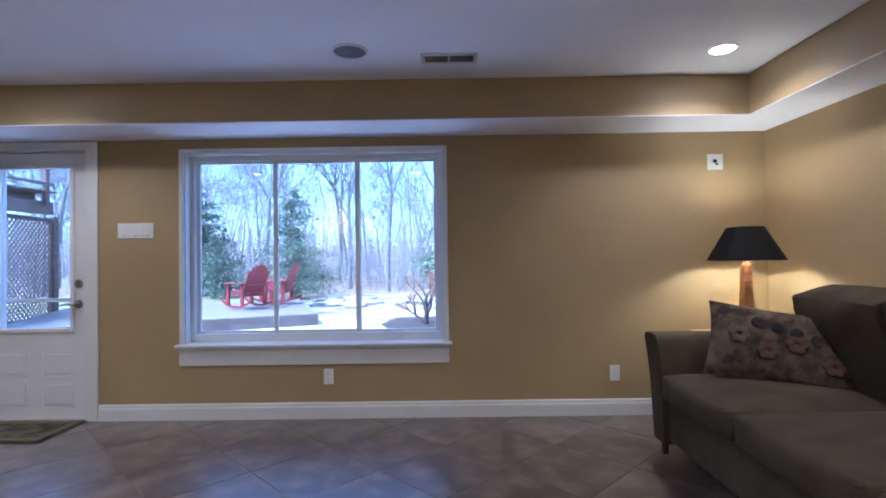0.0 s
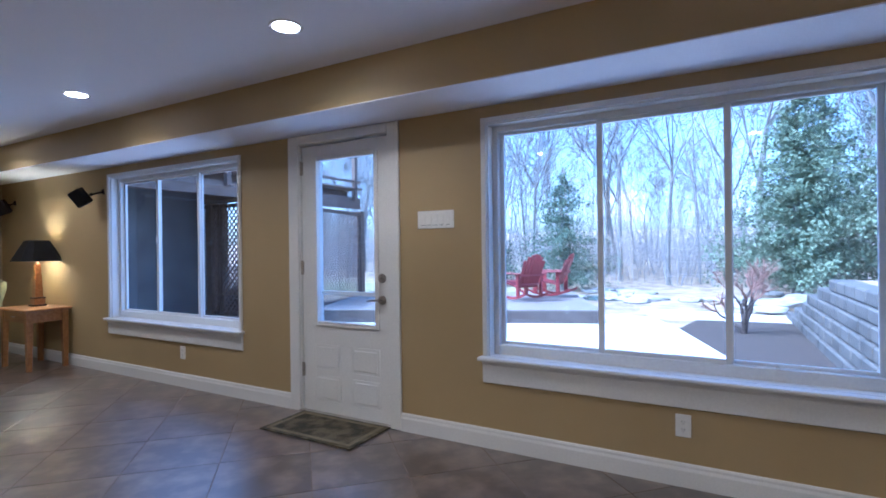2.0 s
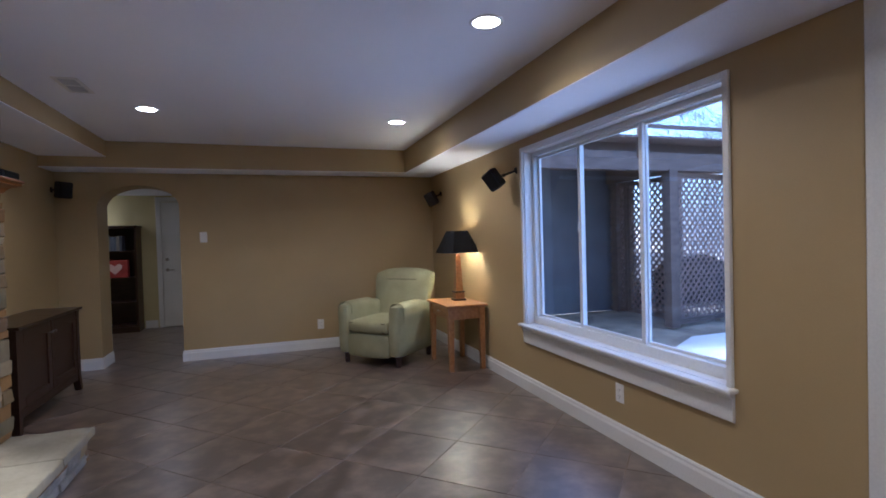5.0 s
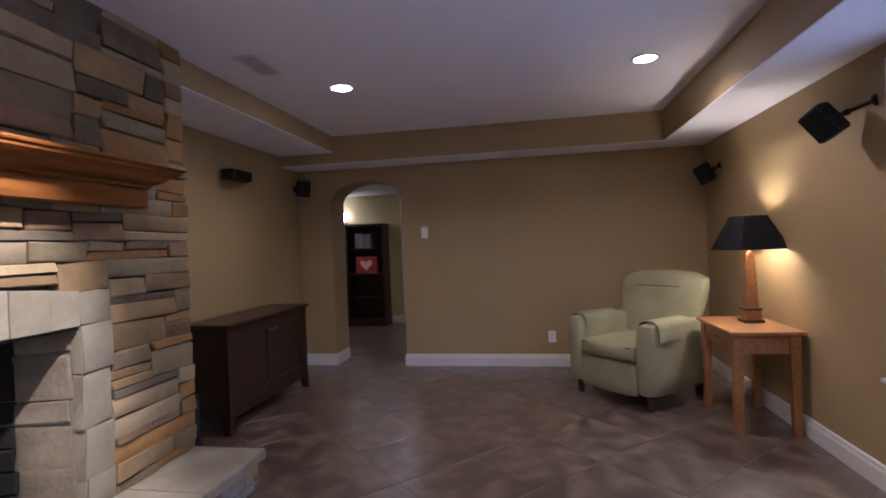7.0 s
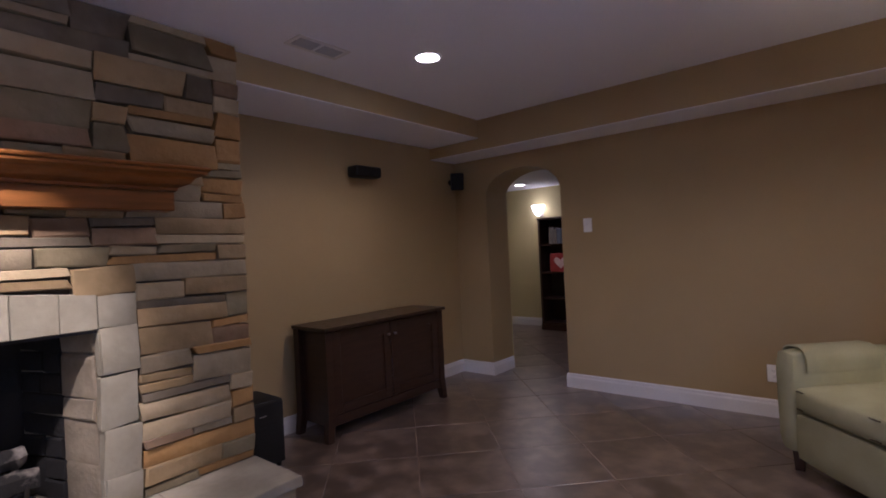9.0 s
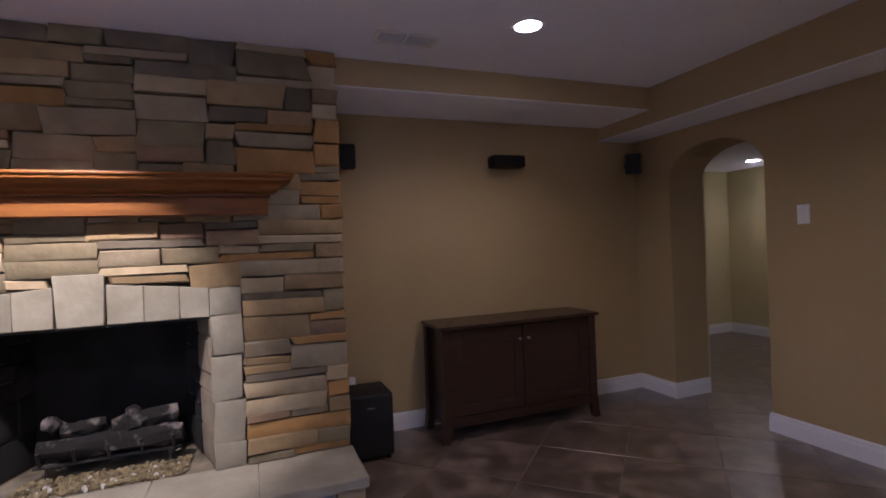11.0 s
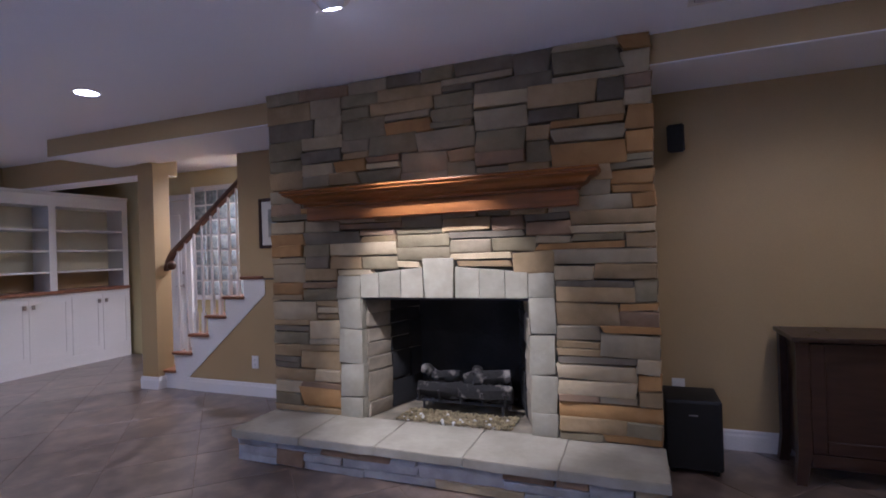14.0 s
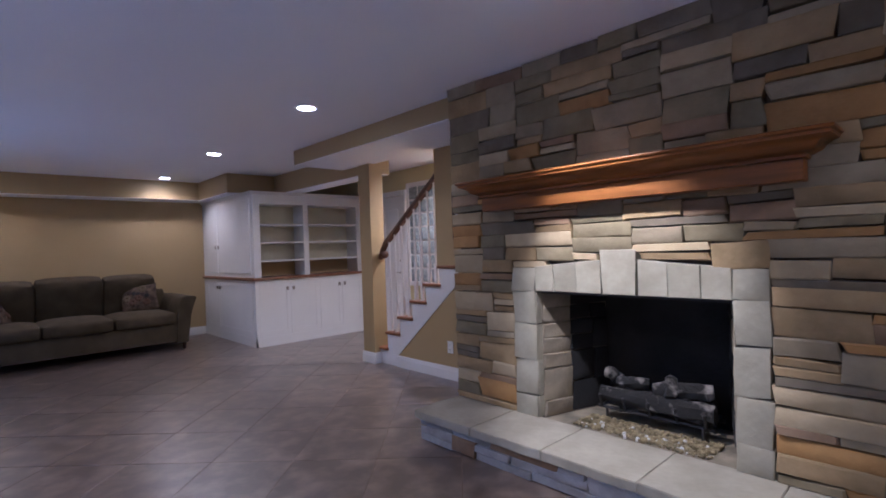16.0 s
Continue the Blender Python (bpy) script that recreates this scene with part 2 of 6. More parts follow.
baseboard("baseboard_1", (XW, YN), (-3.04, YN), (0, -1))
baseboard("baseboard_2", (-1.998, YN), (XE, YN), (0, -1))
baseboard("baseboard_3", (XW, AY1), (XW, YN), (1, 0))
baseboard("baseboard_4", (XW, YS), (XW, AY0), (1, 0))
baseboard("baseboard_5", (XW, YS), (FX0, YS), (0, 1))
baseboard("baseboard_6", (XE, YB), (XE, YN), (-1, 0))
baseboard("baseboard_7", (XW - AT, AY0), (XW + 0.016, AY0), (0, 1))
baseboard("baseboard_8", (XW - AT, AY1), (XW + 0.016, AY1), (0, -1))


# ---- windows and garden door ----
def window(name, x0, x1, label):
    w = thing(name, label, "window", kind="structure")
    z0, z1 = AZ0, AZ1
    y = YN
    # casing on the wall, a shallow reveal, the vinyl frame
    c = 0.030
    block("casing", M_WHITE, (x0 - c, x0 + 0.004, y - 0.018, y + 0.002, z0 + 0.012, z1 + 0.030), parent=w, bevel=0.004)
    block("casing", M_WHITE, (x1 - 0.004, x1 + c, y - 0.018, y + 0.002, z0 + 0.012, z1 + 0.030), parent=w, bevel=0.004)
    block("casing", M_WHITE, (x0 + 0.004, x1 - 0.004, y - 0.018, y + 0.002, z1 - 0.004, z1 + 0.030), parent=w, bevel=0.004)
    block("reveal", M_WHITE, (x0, x0 + 0.012, y + 0.002, y + 0.075, z0, z1), (x1 - 0.012, x1, y + 0.002, y + 0.075, z0, z1), (x0 + 0.012, x1 - 0.012, y + 0.002, y + 0.075, z1 - 0.012, z1), parent=w)
    f, fb = 0.048, 0.075
    ya, yb = y + 0.075, y + 0.15
    block("window_frame", M_VINYL, (x0, x0 + f, ya, yb, z0, z1), (x1 - f, x1, ya, yb, z0, z1), (x0 + f, x1 - f, ya, yb, z0, z0 + fb), (x0 + f, x1 - f, ya, yb, z1 - f, z1), parent=w, bevel=0.004)
    ww = (x1 - x0 - 2 * f) / 3
    for i in range(3):
        a, b = x0 + f + ww * i, x0 + f + ww * (i + 1)
        s = 0.026 if i != 1 else 0.034
        yy = ya + (0.012 if i == 1 else 0.036)
        a2, b2 = a - (0.022 if i == 1 else 0), b + (0.022 if i == 1 else 0)
        sash = block("sash", M_VINYL, (a2, a2 + s, yy, yy + 0.022, z0 + fb, z1 - f), (b2 - s, b2, yy, yy + 0.022, z0 + fb, z1 - f),
                     (a2 + s, b2 - s, yy, yy + 0.022, z0 + fb, z0 + fb + s * 0.7), (a2 + s, b2 - s, yy, yy + 0.022, z1 - f - s * 0.7, z1 - f), parent=w, bevel=0.003)
        p = block("pane", M_GLASS, (a2 + s - 0.004, b2 - s + 0.004, yy + 0.009, yy + 0.013, z0 + fb + s * 0.7 - 0.004, z1 - f - s * 0.7 + 0.004), parent=sash)
        p.visible_shadow = False
        if i == 1:
            block("latch", M_VINYL, (a2 + 0.006, a2 + 0.024, yy - 0.012, yy, 1.33, 1.40), parent=sash, bevel=0.004)
    bm = bmesh.new()
    bx(bm, x0 - c - 0.022, x1 + c + 0.022, y - 0.062, y + 0.002, z0 - 0.012, z0 + 0.012, 0.008, 2)
    bx(bm, x0, x1, y + 0.002, y + 0.075, z0 - 0.012, z0 + 0.012)
    part("window_sill", bm, M_WHITE, w)
    bm = bmesh.new()
    prism(bm, [(y - 0.004, z0 - 0.155), (y - 0.018, z0 - 0.148), (y - 0.02, z0 - 0.04), (y - 0.032, z0 - 0.025), (y - 0.034, z0 - 0.012), (y, z0 - 0.012), (y, z0 - 0.155)], x1 - x0 + 2 * c, "x", x0 - c)
    part("apron", bm, M_WHITE, w)


window("window_1", AX0, AX1, "white three-pane sliding window looking onto the patio")
window("window_2", BX0, BX1, "white three-pane sliding window under the shaded deck")

d = thing("door_1", "white garden door with a tall glass pane, closed", "door", kind="structure")
y = YN
block("casing", M_WHITE, (-3.04, DX0 + 0.012, y - 0.018, y + 0.002, 0, 2.125), parent=d, bevel=0.004)
block("casing", M_WHITE, (DX1 - 0.012, -1.998, y - 0.018, y + 0.002, 0, 2.125), parent=d, bevel=0.004)
block("casing", M_WHITE, (DX0 + 0.012, DX1 - 0.012, y - 0.018, y + 0.002, 2.06, 2.125), parent=d, bevel=0.004)
block("jamb", M_WHITE, (DX0, DX0 + 0.02, y + 0.002, y + WT, 0, DZ), (DX1 - 0.02, DX1, y + 0.002, y + WT, 0, DZ), (DX0 + 0.02, DX1 - 0.02, y + 0.002, y + WT, DZ - 0.02, DZ), parent=d)
gx0, gx1, gz0, gz1 = -2.775, -2.225, 0.70, 1.93
sx0, sx1, sz1 = DX0 + 0.024, DX1 - 0.024, 2.045
ya, yb = y + 0.02, y + 0.062
slab = block("door_leaf", M_WHITE, (sx0, gx0, ya, yb, 0.012, sz1), (gx1, sx1, ya, yb, 0.012, sz1), (gx0, gx1, ya, yb, 0.012, gz0), (gx0, gx1, ya, yb, gz1, sz1), parent=d)
block("glazing_bead", M_WHITE, (gx0 - 0.03, gx0 + 0.004, ya - 0.012, ya + 0.002, gz0 - 0.03, gz1 + 0.03), (gx1 - 0.004, gx1 + 0.03, ya - 0.012, ya + 0.002, gz0 - 0.03, gz1 + 0.03),
      (gx0 + 0.004, gx1 - 0.004, ya - 0.012, ya + 0.002, gz0 - 0.03, gz0 + 0.004), (gx0 + 0.004, gx1 - 0.004, ya - 0.012, ya + 0.002, gz1 - 0.004, gz1 + 0.03), parent=d, bevel=0.004)
p = block("pane", M_GLASS, (gx0, gx1, ya + 0.018, ya + 0.024, gz0, gz1), parent=d)
p.visible_shadow = False
for zz in (0.10, 0.335):
    for xx in (-2.805, -2.445):
        bm = bmesh.new()
        for (a, b, c2, e, dep) in ((0, 0.25, 0, 0.195, 0.002), (0.022, 0.228, 0.022, 0.173, 0.006)):
            bx(bm, xx + a, xx + b, ya - dep, ya + 0.002, zz + c2, zz + e, 0.004)
        part("panel", bm, M_WHITE, d)
for zz in (0.27, 1.06, 1.83):
    bm = bmesh.new()
    bx(bm, sx0 - 0.016, sx0 + 0.012, ya - 0.010, ya + 0.001, zz, zz + 0.1, 0.002)
    cyl(bm, (sx0 - 0.002, ya - 0.012, zz - 0.005), (sx0 - 0.002, ya - 0.012, zz + 0.105), 0.007, seg=8)
    part("hinge", bm, M_NICKEL, d)
for zz, lever in ((1.04, False), (0.885, True)):
    bm = bmesh.new()
    cyl(bm, (-2.168, ya, zz), (-2.168, ya - 0.014, zz), 0.033, 0.029, 20)
    cyl(bm, (-2.168, ya - 0.014, zz), (-2.168, ya - 0.05 if lever else ya - 0.028, zz), 0.011, seg=10)
    if lever:
        cyl(bm, (-2.16, ya - 0.05, zz), (-2.22, ya - 0.056, zz + 0.004), 0.010, 0.009, 10)
        cyl(bm, (-2.22, ya - 0.056, zz + 0.004), (-2.275, ya - 0.05, zz - 0.006), 0.009, 0.006, 10)
    else:
        bx(bm, -2.172, -2.164, ya - 0.04, ya - 0.026, zz - 0.014, zz + 0.014, 0.002)
    part("door_handle" if lever else "deadbolt", bm, M_NICKEL, d, "satin nickel lever" if lever else "satin nickel deadbolt", smooth=True)
block("threshold", M_NICKEL, (DX0, DX1, y - 0.02, y + WT, 0.0, 0.012), parent=d, bevel=0.003)
# storm door outside it
sd = thing("door_2", "white aluminium storm door behind the garden door", "storm door", kind="structure")
ys = y + WT - 0.04
block("frame", M_VINYL, (DX0 + 0.02, DX0 + 0.115, ys, ys + 0.03, 0.02, 2.05), (DX1 - 0.115, DX1 - 0.02, ys, ys + 0.03, 0.02, 2.05), (DX0 + 0.115, DX1 - 0.115, ys, ys + 0.03, 1.95, 2.05), (DX0 + 0.115, DX1 - 0.115, ys, ys + 0.03, 0.02, 0.3), (DX0 + 0.115, DX1 - 0.115, ys, ys + 0.03, 0.895, 0.925), parent=sd, bevel=0.003)
for za, zb in ((0.3, 0.895), (0.925, 1.95)):
    block("pane", M_GLASS, (DX0 + 0.115, DX1 - 0.115, ys + 0.012, ys + 0.016, za, zb), parent=sd).visible_shadow = False
for zz in (0.95, 1.25, 1.55):
    block("clip", M_VINYL, (DX0 + 0.10, DX0 + 0.125, ys - 0.012, ys, zz, zz + 0.03), parent=sd, bevel=0.002)


# ---- recessed lights, vents, plates ----
def downlight(x, y, power=1.0):
    t = thing("downlight", "round recessed ceiling light with a white trim, lit", "ceiling light", pose(x, y, CEIL), group="recessed ceiling lights")
    bm = bmesh.new()
    ro, ri = 0.088, 0.068
    prof = [(ro, 0.0), (ro - 0.004, -0.006), (ri, -0.004), (ri, 0.0)]
    seg = 28
    rings = [[bm.verts.new((r * math.cos(2 * math.pi * i / seg), r * math.sin(2 * math.pi * i / seg), z)) for i in range(seg)] for r, z in prof]
    for k in range(4):
        a, b = rings[k], rings[(k + 1) % 4]
        for i in range(seg):
            j = (i + 1) % seg
            bm.faces.new((a[i], a[j], b[j], b[i]))
    part("trim_ring", bm, M_WHITE, t, smooth=True)
    bm = bmesh.new()
    lathe(bm, [(0.067, -0.001), (0.05, -0.004), (0.02, -0.006)], 24)
    part("lens", bm, M_BULB, t, "glowing lens", smooth=True)
    la = new("downlight_lamp", bpy.data.lights.new("downlight_lamp", "SPOT"))
    la.data.energy, la.data.color, la.data.spot_size, la.data.spot_blend, la.data.shadow_soft_size = DOWN * power, LAMP, radians(150), 0.6, 0.06
    la.matrix_world = pose(x, y, CEIL - 0.02)


LAMP = (1.0, 0.77, 0.48)
for x, y in ((2.29, 3.04), (-2.03, 2.92), (-4.18, 2.945), (-6.37, 3.01), (-6.36, 0.975), (-1.99, 0.975), (0.25, 0.915), (2.39, 0.865)):
    downlight(x, y)


M_GRILLE2 = material("grey painted vent slat", (0.45, 0.45, 0.46), (0.52, 0.52, 0.53), 10, 0.6, 0.0)


def vent(x, y, rz=0):
    t = thing("ceiling_vent", "white slotted metal air vent in the ceiling", "vent", pose(x, y, CEIL, 0, 0, rz), group="ceiling vents")
    block("frame", M_WHITE, (-0.17, 0.17, -0.075, -0.05, -0.007, 0), (-0.17, 0.17, 0.05, 0.075, -0.007, 0), (-0.17, -0.145, -0.05, 0.05, -0.007, 0), (0.145, 0.17, -0.05, 0.05, -0.007, 0), (-0.008, 0.008, -0.05, 0.05, -0.007, 0), parent=t, bevel=0.002)
    block("backing", M_SLOT, (-0.145, 0.145, -0.05, 0.05, -0.001, 0.0), parent=t)
    for i in range(7):
        for sx in (-1, 1):
            bm = bmesh.new()
            bx(bm, -0.064, 0.064, -0.005, 0.005, -0.0008, 0.0008)
            part("slat", bm, M_GRILLE2, t, m=pose(sx * 0.076, -0.043 + i * 0.0143, -0.004, 40))


vent(0.682, 3.107)
vent(-5.805, 0.66)
t = thing("ceiling_speaker", "round grey speaker grille set in the ceiling", "speaker", pose(0.107, 2.98, CEIL))
bm = bmesh.new()
lathe(bm, [(0.105, 0.0), (0.103, -0.006), (0.092, -0.008), (0.092, -0.001)], 28)
part("trim_ring", bm, M_WHITE, t, smooth=True)
bm = bmesh.new()
lathe(bm, [(0.091, -0.004), (0.05, -0.009), (0.01, -0.010)], 28)
M_GRILLE = material("grey perforated grille", (0.16, 0.16, 0.165), (0.22, 0.22, 0.225), 20, 0.6, 0.6, 500)
part("grille", bm, M_GRILLE, t, smooth=True)
# eyeball light aimed at the hearth
t = thing("eyeball_light", "white swivelling eyeball light aimed at the fireplace, lit", "ceiling light", pose(-4.15, 1.35, CEIL))
bm = bmesh.new()
lathe(bm, [(0.088, 0.0), (0.084, -0.007), (0.066, -0.006), (0.064, -0.001)], 28)
part("trim_ring", bm, M_WHITE, t, smooth=True)
bm = bmesh.new()
lathe(bm, [(0.062, 0.0), (0.060, -0.022), (0.048, -0.04), (0.040, -0.042)], 24)
eye = part("eyeball", bm, M_WHITE, t, smooth=True, m=pose(0, 0, -0.004, -24))
bm = bmesh.new()
lathe(bm, [(0.039, -0.0425), (0.02, -0.045), (0.004, -0.0455)], 20)
part("lens", bm, M_BULB, eye, "glowing lens", smooth=True)
la = new("eyeball_lamp", bpy.data.lights.new("eyeball_lamp", "SPOT"))
la.data.energy, la.data.color, la.data.spot_size, la.data.spot_blend, la.data.shadow_soft_size = EYEBALL, (1.0, 0.80, 0.50), radians(53), 0.65, 0.03
la.matrix_world = look((-4.15, 1.33, CEIL - 0.06), (-4.25, 0.45, 0.92))


def wall_plate(name, label, category, m, w, h, kinds, group=""):
    """A plate in its own x-z plane, facing -y: kinds is a row of 'outlet', 'rocker', 'toggle' or 'jack'."""
    t = thing(name, label, category, m, group)
    bm = bmesh.new()
    bx(bm, -w / 2, w / 2, -0.007, 0, -h / 2, h / 2, 0.003)
    part("plate", bm, M_PLATE, t)
    n = len(kinds)
    for i, k in enumerate(kinds):
        x = (i - (n - 1) / 2) * 0.046
        if k == "outlet":
            for z in (-0.02, 0.02):
                bm = bmesh.new()
                cyl(bm, (x, -0.006, z), (x, -0.009, z), 0.0165, seg=16)
                o = part("socket", bm, M_PLATE, t)
                block("slot", M_SLOT, (x - 0.008, x - 0.006, -0.0095, -0.0088, z - 0.002, z + 0.007), (x + 0.005, x + 0.007, -0.0095, -0.0088, z - 0.002, z + 0.006), (x - 0.002, x + 0.002, -0.0095, -0.0088, z - 0.010, z - 0.006), parent=o)
        elif k == "rocker":
            block("rocker", M_PLATE, (x - 0.016, x + 0.016, -0.0105, -0.006, -0.033, 0.033), parent=t, bevel=0.002)
            block("slot", M_SLOT, (x - 0.014, x + 0.014, -0.0085, -0.0065, -0.0375, -0.0345), parent=t)
        elif k == "toggle":
            bm = bmesh.new()
            bx(bm, x - 0.005, x + 0.005, -0.018, -0.006, 0.0, 0.012, 0.002)
            part("toggle", bm, M_PLATE, t)
        else:
            bm = bmesh.new()
            cyl(bm, (x - 0.004, -0.006, 0.006), (x - 0.004, -0.022, 0.004), 0.014, 0.011, 12)
            cyl(bm, (x + 0.012, -0.006, -0.016), (x + 0.012, -0.016, -0.018), 0.008, 0.007, 10)
            part("jack", bm, M_BLACK, t)
    return t


for x, z in ((-0.253, 0.315), (-4.42, 0.315), (1.908, 0.315)):
    wall_plate("wall_outlet", "white double power outlet in the tan wall", "outlet", pose(x, YN, z), 0.075, 0.118, ["outlet"], "power outlets")
wall_plate("wall_outlet", "white double power outlet beside the armchair", "outlet", pose(XW, 2.42, 0.30, 0, 0, 90), 0.075, 0.118, ["outlet"], "power outlets")
wall_plate("wall_outlet", "white double power outlet under the stairs", "outlet", pose(-2.09, YST, 0.31, 0, 0, 180), 0.075, 0.118, ["outlet"], "power outlets")
wall_plate("light_switch", "white five-gang light switch between door and window", "switch", pose(-1.715, YN, 1.438), 0.275, 0.118, ["rocker"] * 5)
wall_plate("light_switch", "white single light switch beside the arch", "switch", pose(XW, 1.141, 1.405, 0, 0, 90), 0.075, 0.118, ["toggle"])
wall_plate("cable_plate", "white wall plate with black cable jacks", "wall plate", pose(2.697, YN, 1.899), 0.12, 0.12, ["jack"])
wall_plate("cable_plate", "white wall plate low behind the black subwoofer", "wall plate", pose(-5.60, YS, 0.36, 0, 0, 180), 0.075, 0.118, ["toggle"])

# ---- chimney breast in coursed stone ----
PALETTE = [("olive grey ledge stone", (0.147, 0.120, 0.062), (0.207, 0.171, 0.095), 4), ("dark grey ledge stone", (0.112, 0.092, 0.058), (0.165, 0.136, 0.089), 3), ("tan ledge stone", (0.227, 0.160, 0.070), (0.308, 0.219, 0.104), 7),
           ("cream ledge stone", (0.320, 0.253, 0.140), (0.404, 0.325, 0.192), 8), ("rust ledge stone", (0.250, 0.138, 0.038), (0.335, 0.192, 0.058), 3), ("warm brown ledge stone", (0.192, 0.124, 0.066), (0.256, 0.172, 0.096), 3), ("weathered grey ledge stone", (0.214, 0.173, 0.102), (0.282, 0.232, 0.143), 4)]
M_STONE = [material(n, a, b, 7, 0.85, 0.45, 26, rand=0.14, detail=7) for n, a, b, w in PALETTE]
PICK = [m for m, p in zip(M_STONE, PALETTE) for i in range(p[3])]
PICK_UP = [M_STONE[i] for i in (0, 0, 0, 1, 1, 2, 2, 2, 3, 3, 4, 5, 6, 6, 6)]
PICK_END = [M_STONE[i] for i in (4, 4, 2, 2, 3, 5, 0, 6)]
M_MORTAR = material("dark mortar joint", (0.075, 0.060, 0.042), (0.115, 0.094, 0.068), 10, 0.95, 0.5, 80)
M_LIMESTONE = material("pale cut limestone", (0.245, 0.224, 0.160), (0.330, 0.304, 0.224), 6, 0.8, 0.3, 30, rand=0.12)
M_SLABTOP = material("pale flagstone hearth", (0.25, 0.23, 0.172), (0.345, 0.318, 0.245), 4, 0.7, 0.3, 30, rand=0.05)
# near-black holds both soot and the shade deep in the firebox
M_SOOT_SHADE = material("sooty shaded firebrick", (0.004, 0.004, 0.004), (0.016, 0.015, 0.014), 4, 0.9, 0.4, 40)
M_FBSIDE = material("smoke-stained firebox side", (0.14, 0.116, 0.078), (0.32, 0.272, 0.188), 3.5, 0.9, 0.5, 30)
M_FBFLOOR = material("ash-stained firebox floor", (0.11, 0.093, 0.062), (0.25, 0.215, 0.15), 6, 0.9, 0.4, 40)
rng = random.Random(11)


def stone_mesh(w, h, d, mat, rough=0.008, nu=4, nv=4, edge_in=0.007, slant=(0, 0)):
    """A split-faced stone: x across, z up, front towards -y, its back at y = 0."""
    bm = bmesh.new()
    seed = Vector((rng.random() * 50, rng.random() * 50, 0))
    tilt, lean = rng.uniform(-0.004, 0.004), rng.uniform(-0.004, 0.004)
    skew = [rng.uniform(-0.009, 0.009) for i in range(2)] + [rng.uniform(-0.007, 0.007) for i in range(2)]
    if rough < 0.005:
        skew = [k * 0.25 for k in skew]
    vs = []
    for j in range(nv):
        for i in range(nu):
            u = (0, 0.04, 0.96, 1)[i] if nu == 4 else i / (nu - 1)
            v = (0, 0.09, 0.91, 1)[j] if nv == 4 else j / (nv - 1)
            edge = i in (0, nu - 1) or j in (0, nv - 1)
            x, z = (u - 0.5) * w, (v - 0.5) * h
            x += (skew[0] if v > 0.5 else skew[1]) * (1 if edge else 0.5) + (slant[0] * (1 - u) + slant[1] * u) * (2 * v - 1)
            z += (skew[2] if u > 0.5 else skew[3]) * (1 if edge else 0.5)
            y = -d + (edge_in if edge else 0) + tilt * (u - 0.5) * 2 + lean * (v - 0.5) * 2 + rough * noise.noise(seed + Vector((x * 9, z * 14, 0)))
            if edge:
                x += 0.004 * noise.noise(seed + Vector((7 + x * 14, z * 14, 3)))
                z += 0.005 * noise.noise(seed + Vector((x * 14, z * 14, 9)))
            vs.append(bm.verts.new((x, y, z)))
    for j in range(nv - 1):
        for i in range(nu - 1):
            a = j * nu + i
            bm.faces.new((vs[a], vs[a + 1], vs[a + nu + 1], vs[a + nu]))
    ring = [vs[i] for i in range(nu)] + [vs[j * nu + nu - 1] for j in range(1, nv)] + [vs[(nv - 1) * nu + i] for i in range(nu - 2, -1, -1)] + [vs[j * nu] for j in range(nv - 2, 0, -1)]
    back = [bm.verts.new((v.co.x, 0, v.co.z)) for v in ring]
    for i in range(len(ring)):
        j = (i + 1) % len(ring)
        bm.faces.new((ring[j], ring[i], back[i], back[j]))
    return mesh_of("stone", bm, mat, smooth=True, angle=32)


def lay_stones(parent, origin, turn, width, z0, z1, blocked=None, depth=0.055, unit=0.042, wide=(0.20, 0.50), tall=None, mats=None):
    """Fill a wall face with coursed stones of mixed height. origin: the face's lower corner; turn: degrees about z; the face looks towards local -y."""
    cols, rows_n = int(width / 0.02), int(round((z1 - z0) / unit))
    cu, ru = width / cols, (z1 - z0) / rows_n
    used = [[bool(blocked and blocked((c + 0.5) * cu, z0 + (r + 0.5) * ru)) for c in range(cols)] for r in range(rows_n)]
    base = pose(*origin, 0, 0, turn)
    last, ends = None, {}
    for r in range(rows_n):
        c = 0
        while c < cols:
            if used[r][c]:
                c += 1
                continue
            run = 0
            while c + run < cols and not used[r][c + run]:
                run += 1
            zz = z0 + r * ru
            sizes = tall or ((1, 2, 2, 2, 3, 3) if zz > 1.68 else (1, 1, 2, 2, 2) if zz > 1.15 else (1, 1, 1, 2, 2, 2, 3))
            hh = min(rng.choice(sizes), rows_n - r)
            ww = int(rng.uniform(*wide) / cu)
            if hh >= 3:
                ww = int(rng.uniform(0.26, 0.42) / cu)
            if run - ww < 6:
                ww = run if run * cu < wide[1] * 1.25 else run // 2
            ww = min(ww, run)
            while hh > 1 and any(used[r + k][c + i] for k in range(1, hh) for i in range(ww)):
                hh -= 1
            for k in range(hh):
                for i in range(ww):
                    used[r + k][c + i] = True
            gap = 0.003
            bag = mats or (PICK_END if c + ww >= cols else PICK_UP if zz > 1.68 else PICK)
            mat = rng.choice(bag)
            if mat is last:
                mat = rng.choice(bag)
            last = mat
            lean = rng.choice((0, 0, rng.uniform(-0.008, 0.008) * hh)) if c + ww < cols and tall is None else 0
            for k in range(hh):
                ends[r + k, c + ww] = lean
            me = stone_mesh(ww * cu - gap, hh * ru - gap, depth + rng.uniform(-0.005, 0.006), mat, slant=(ends.get((r, c), 0), lean))
            ob = new("stone", me)
            ob.parent = parent
            ob.matrix_basis = base @ pose((c + ww / 2) * cu, 0, z0 + (r + hh / 2) * ru)
            c += ww


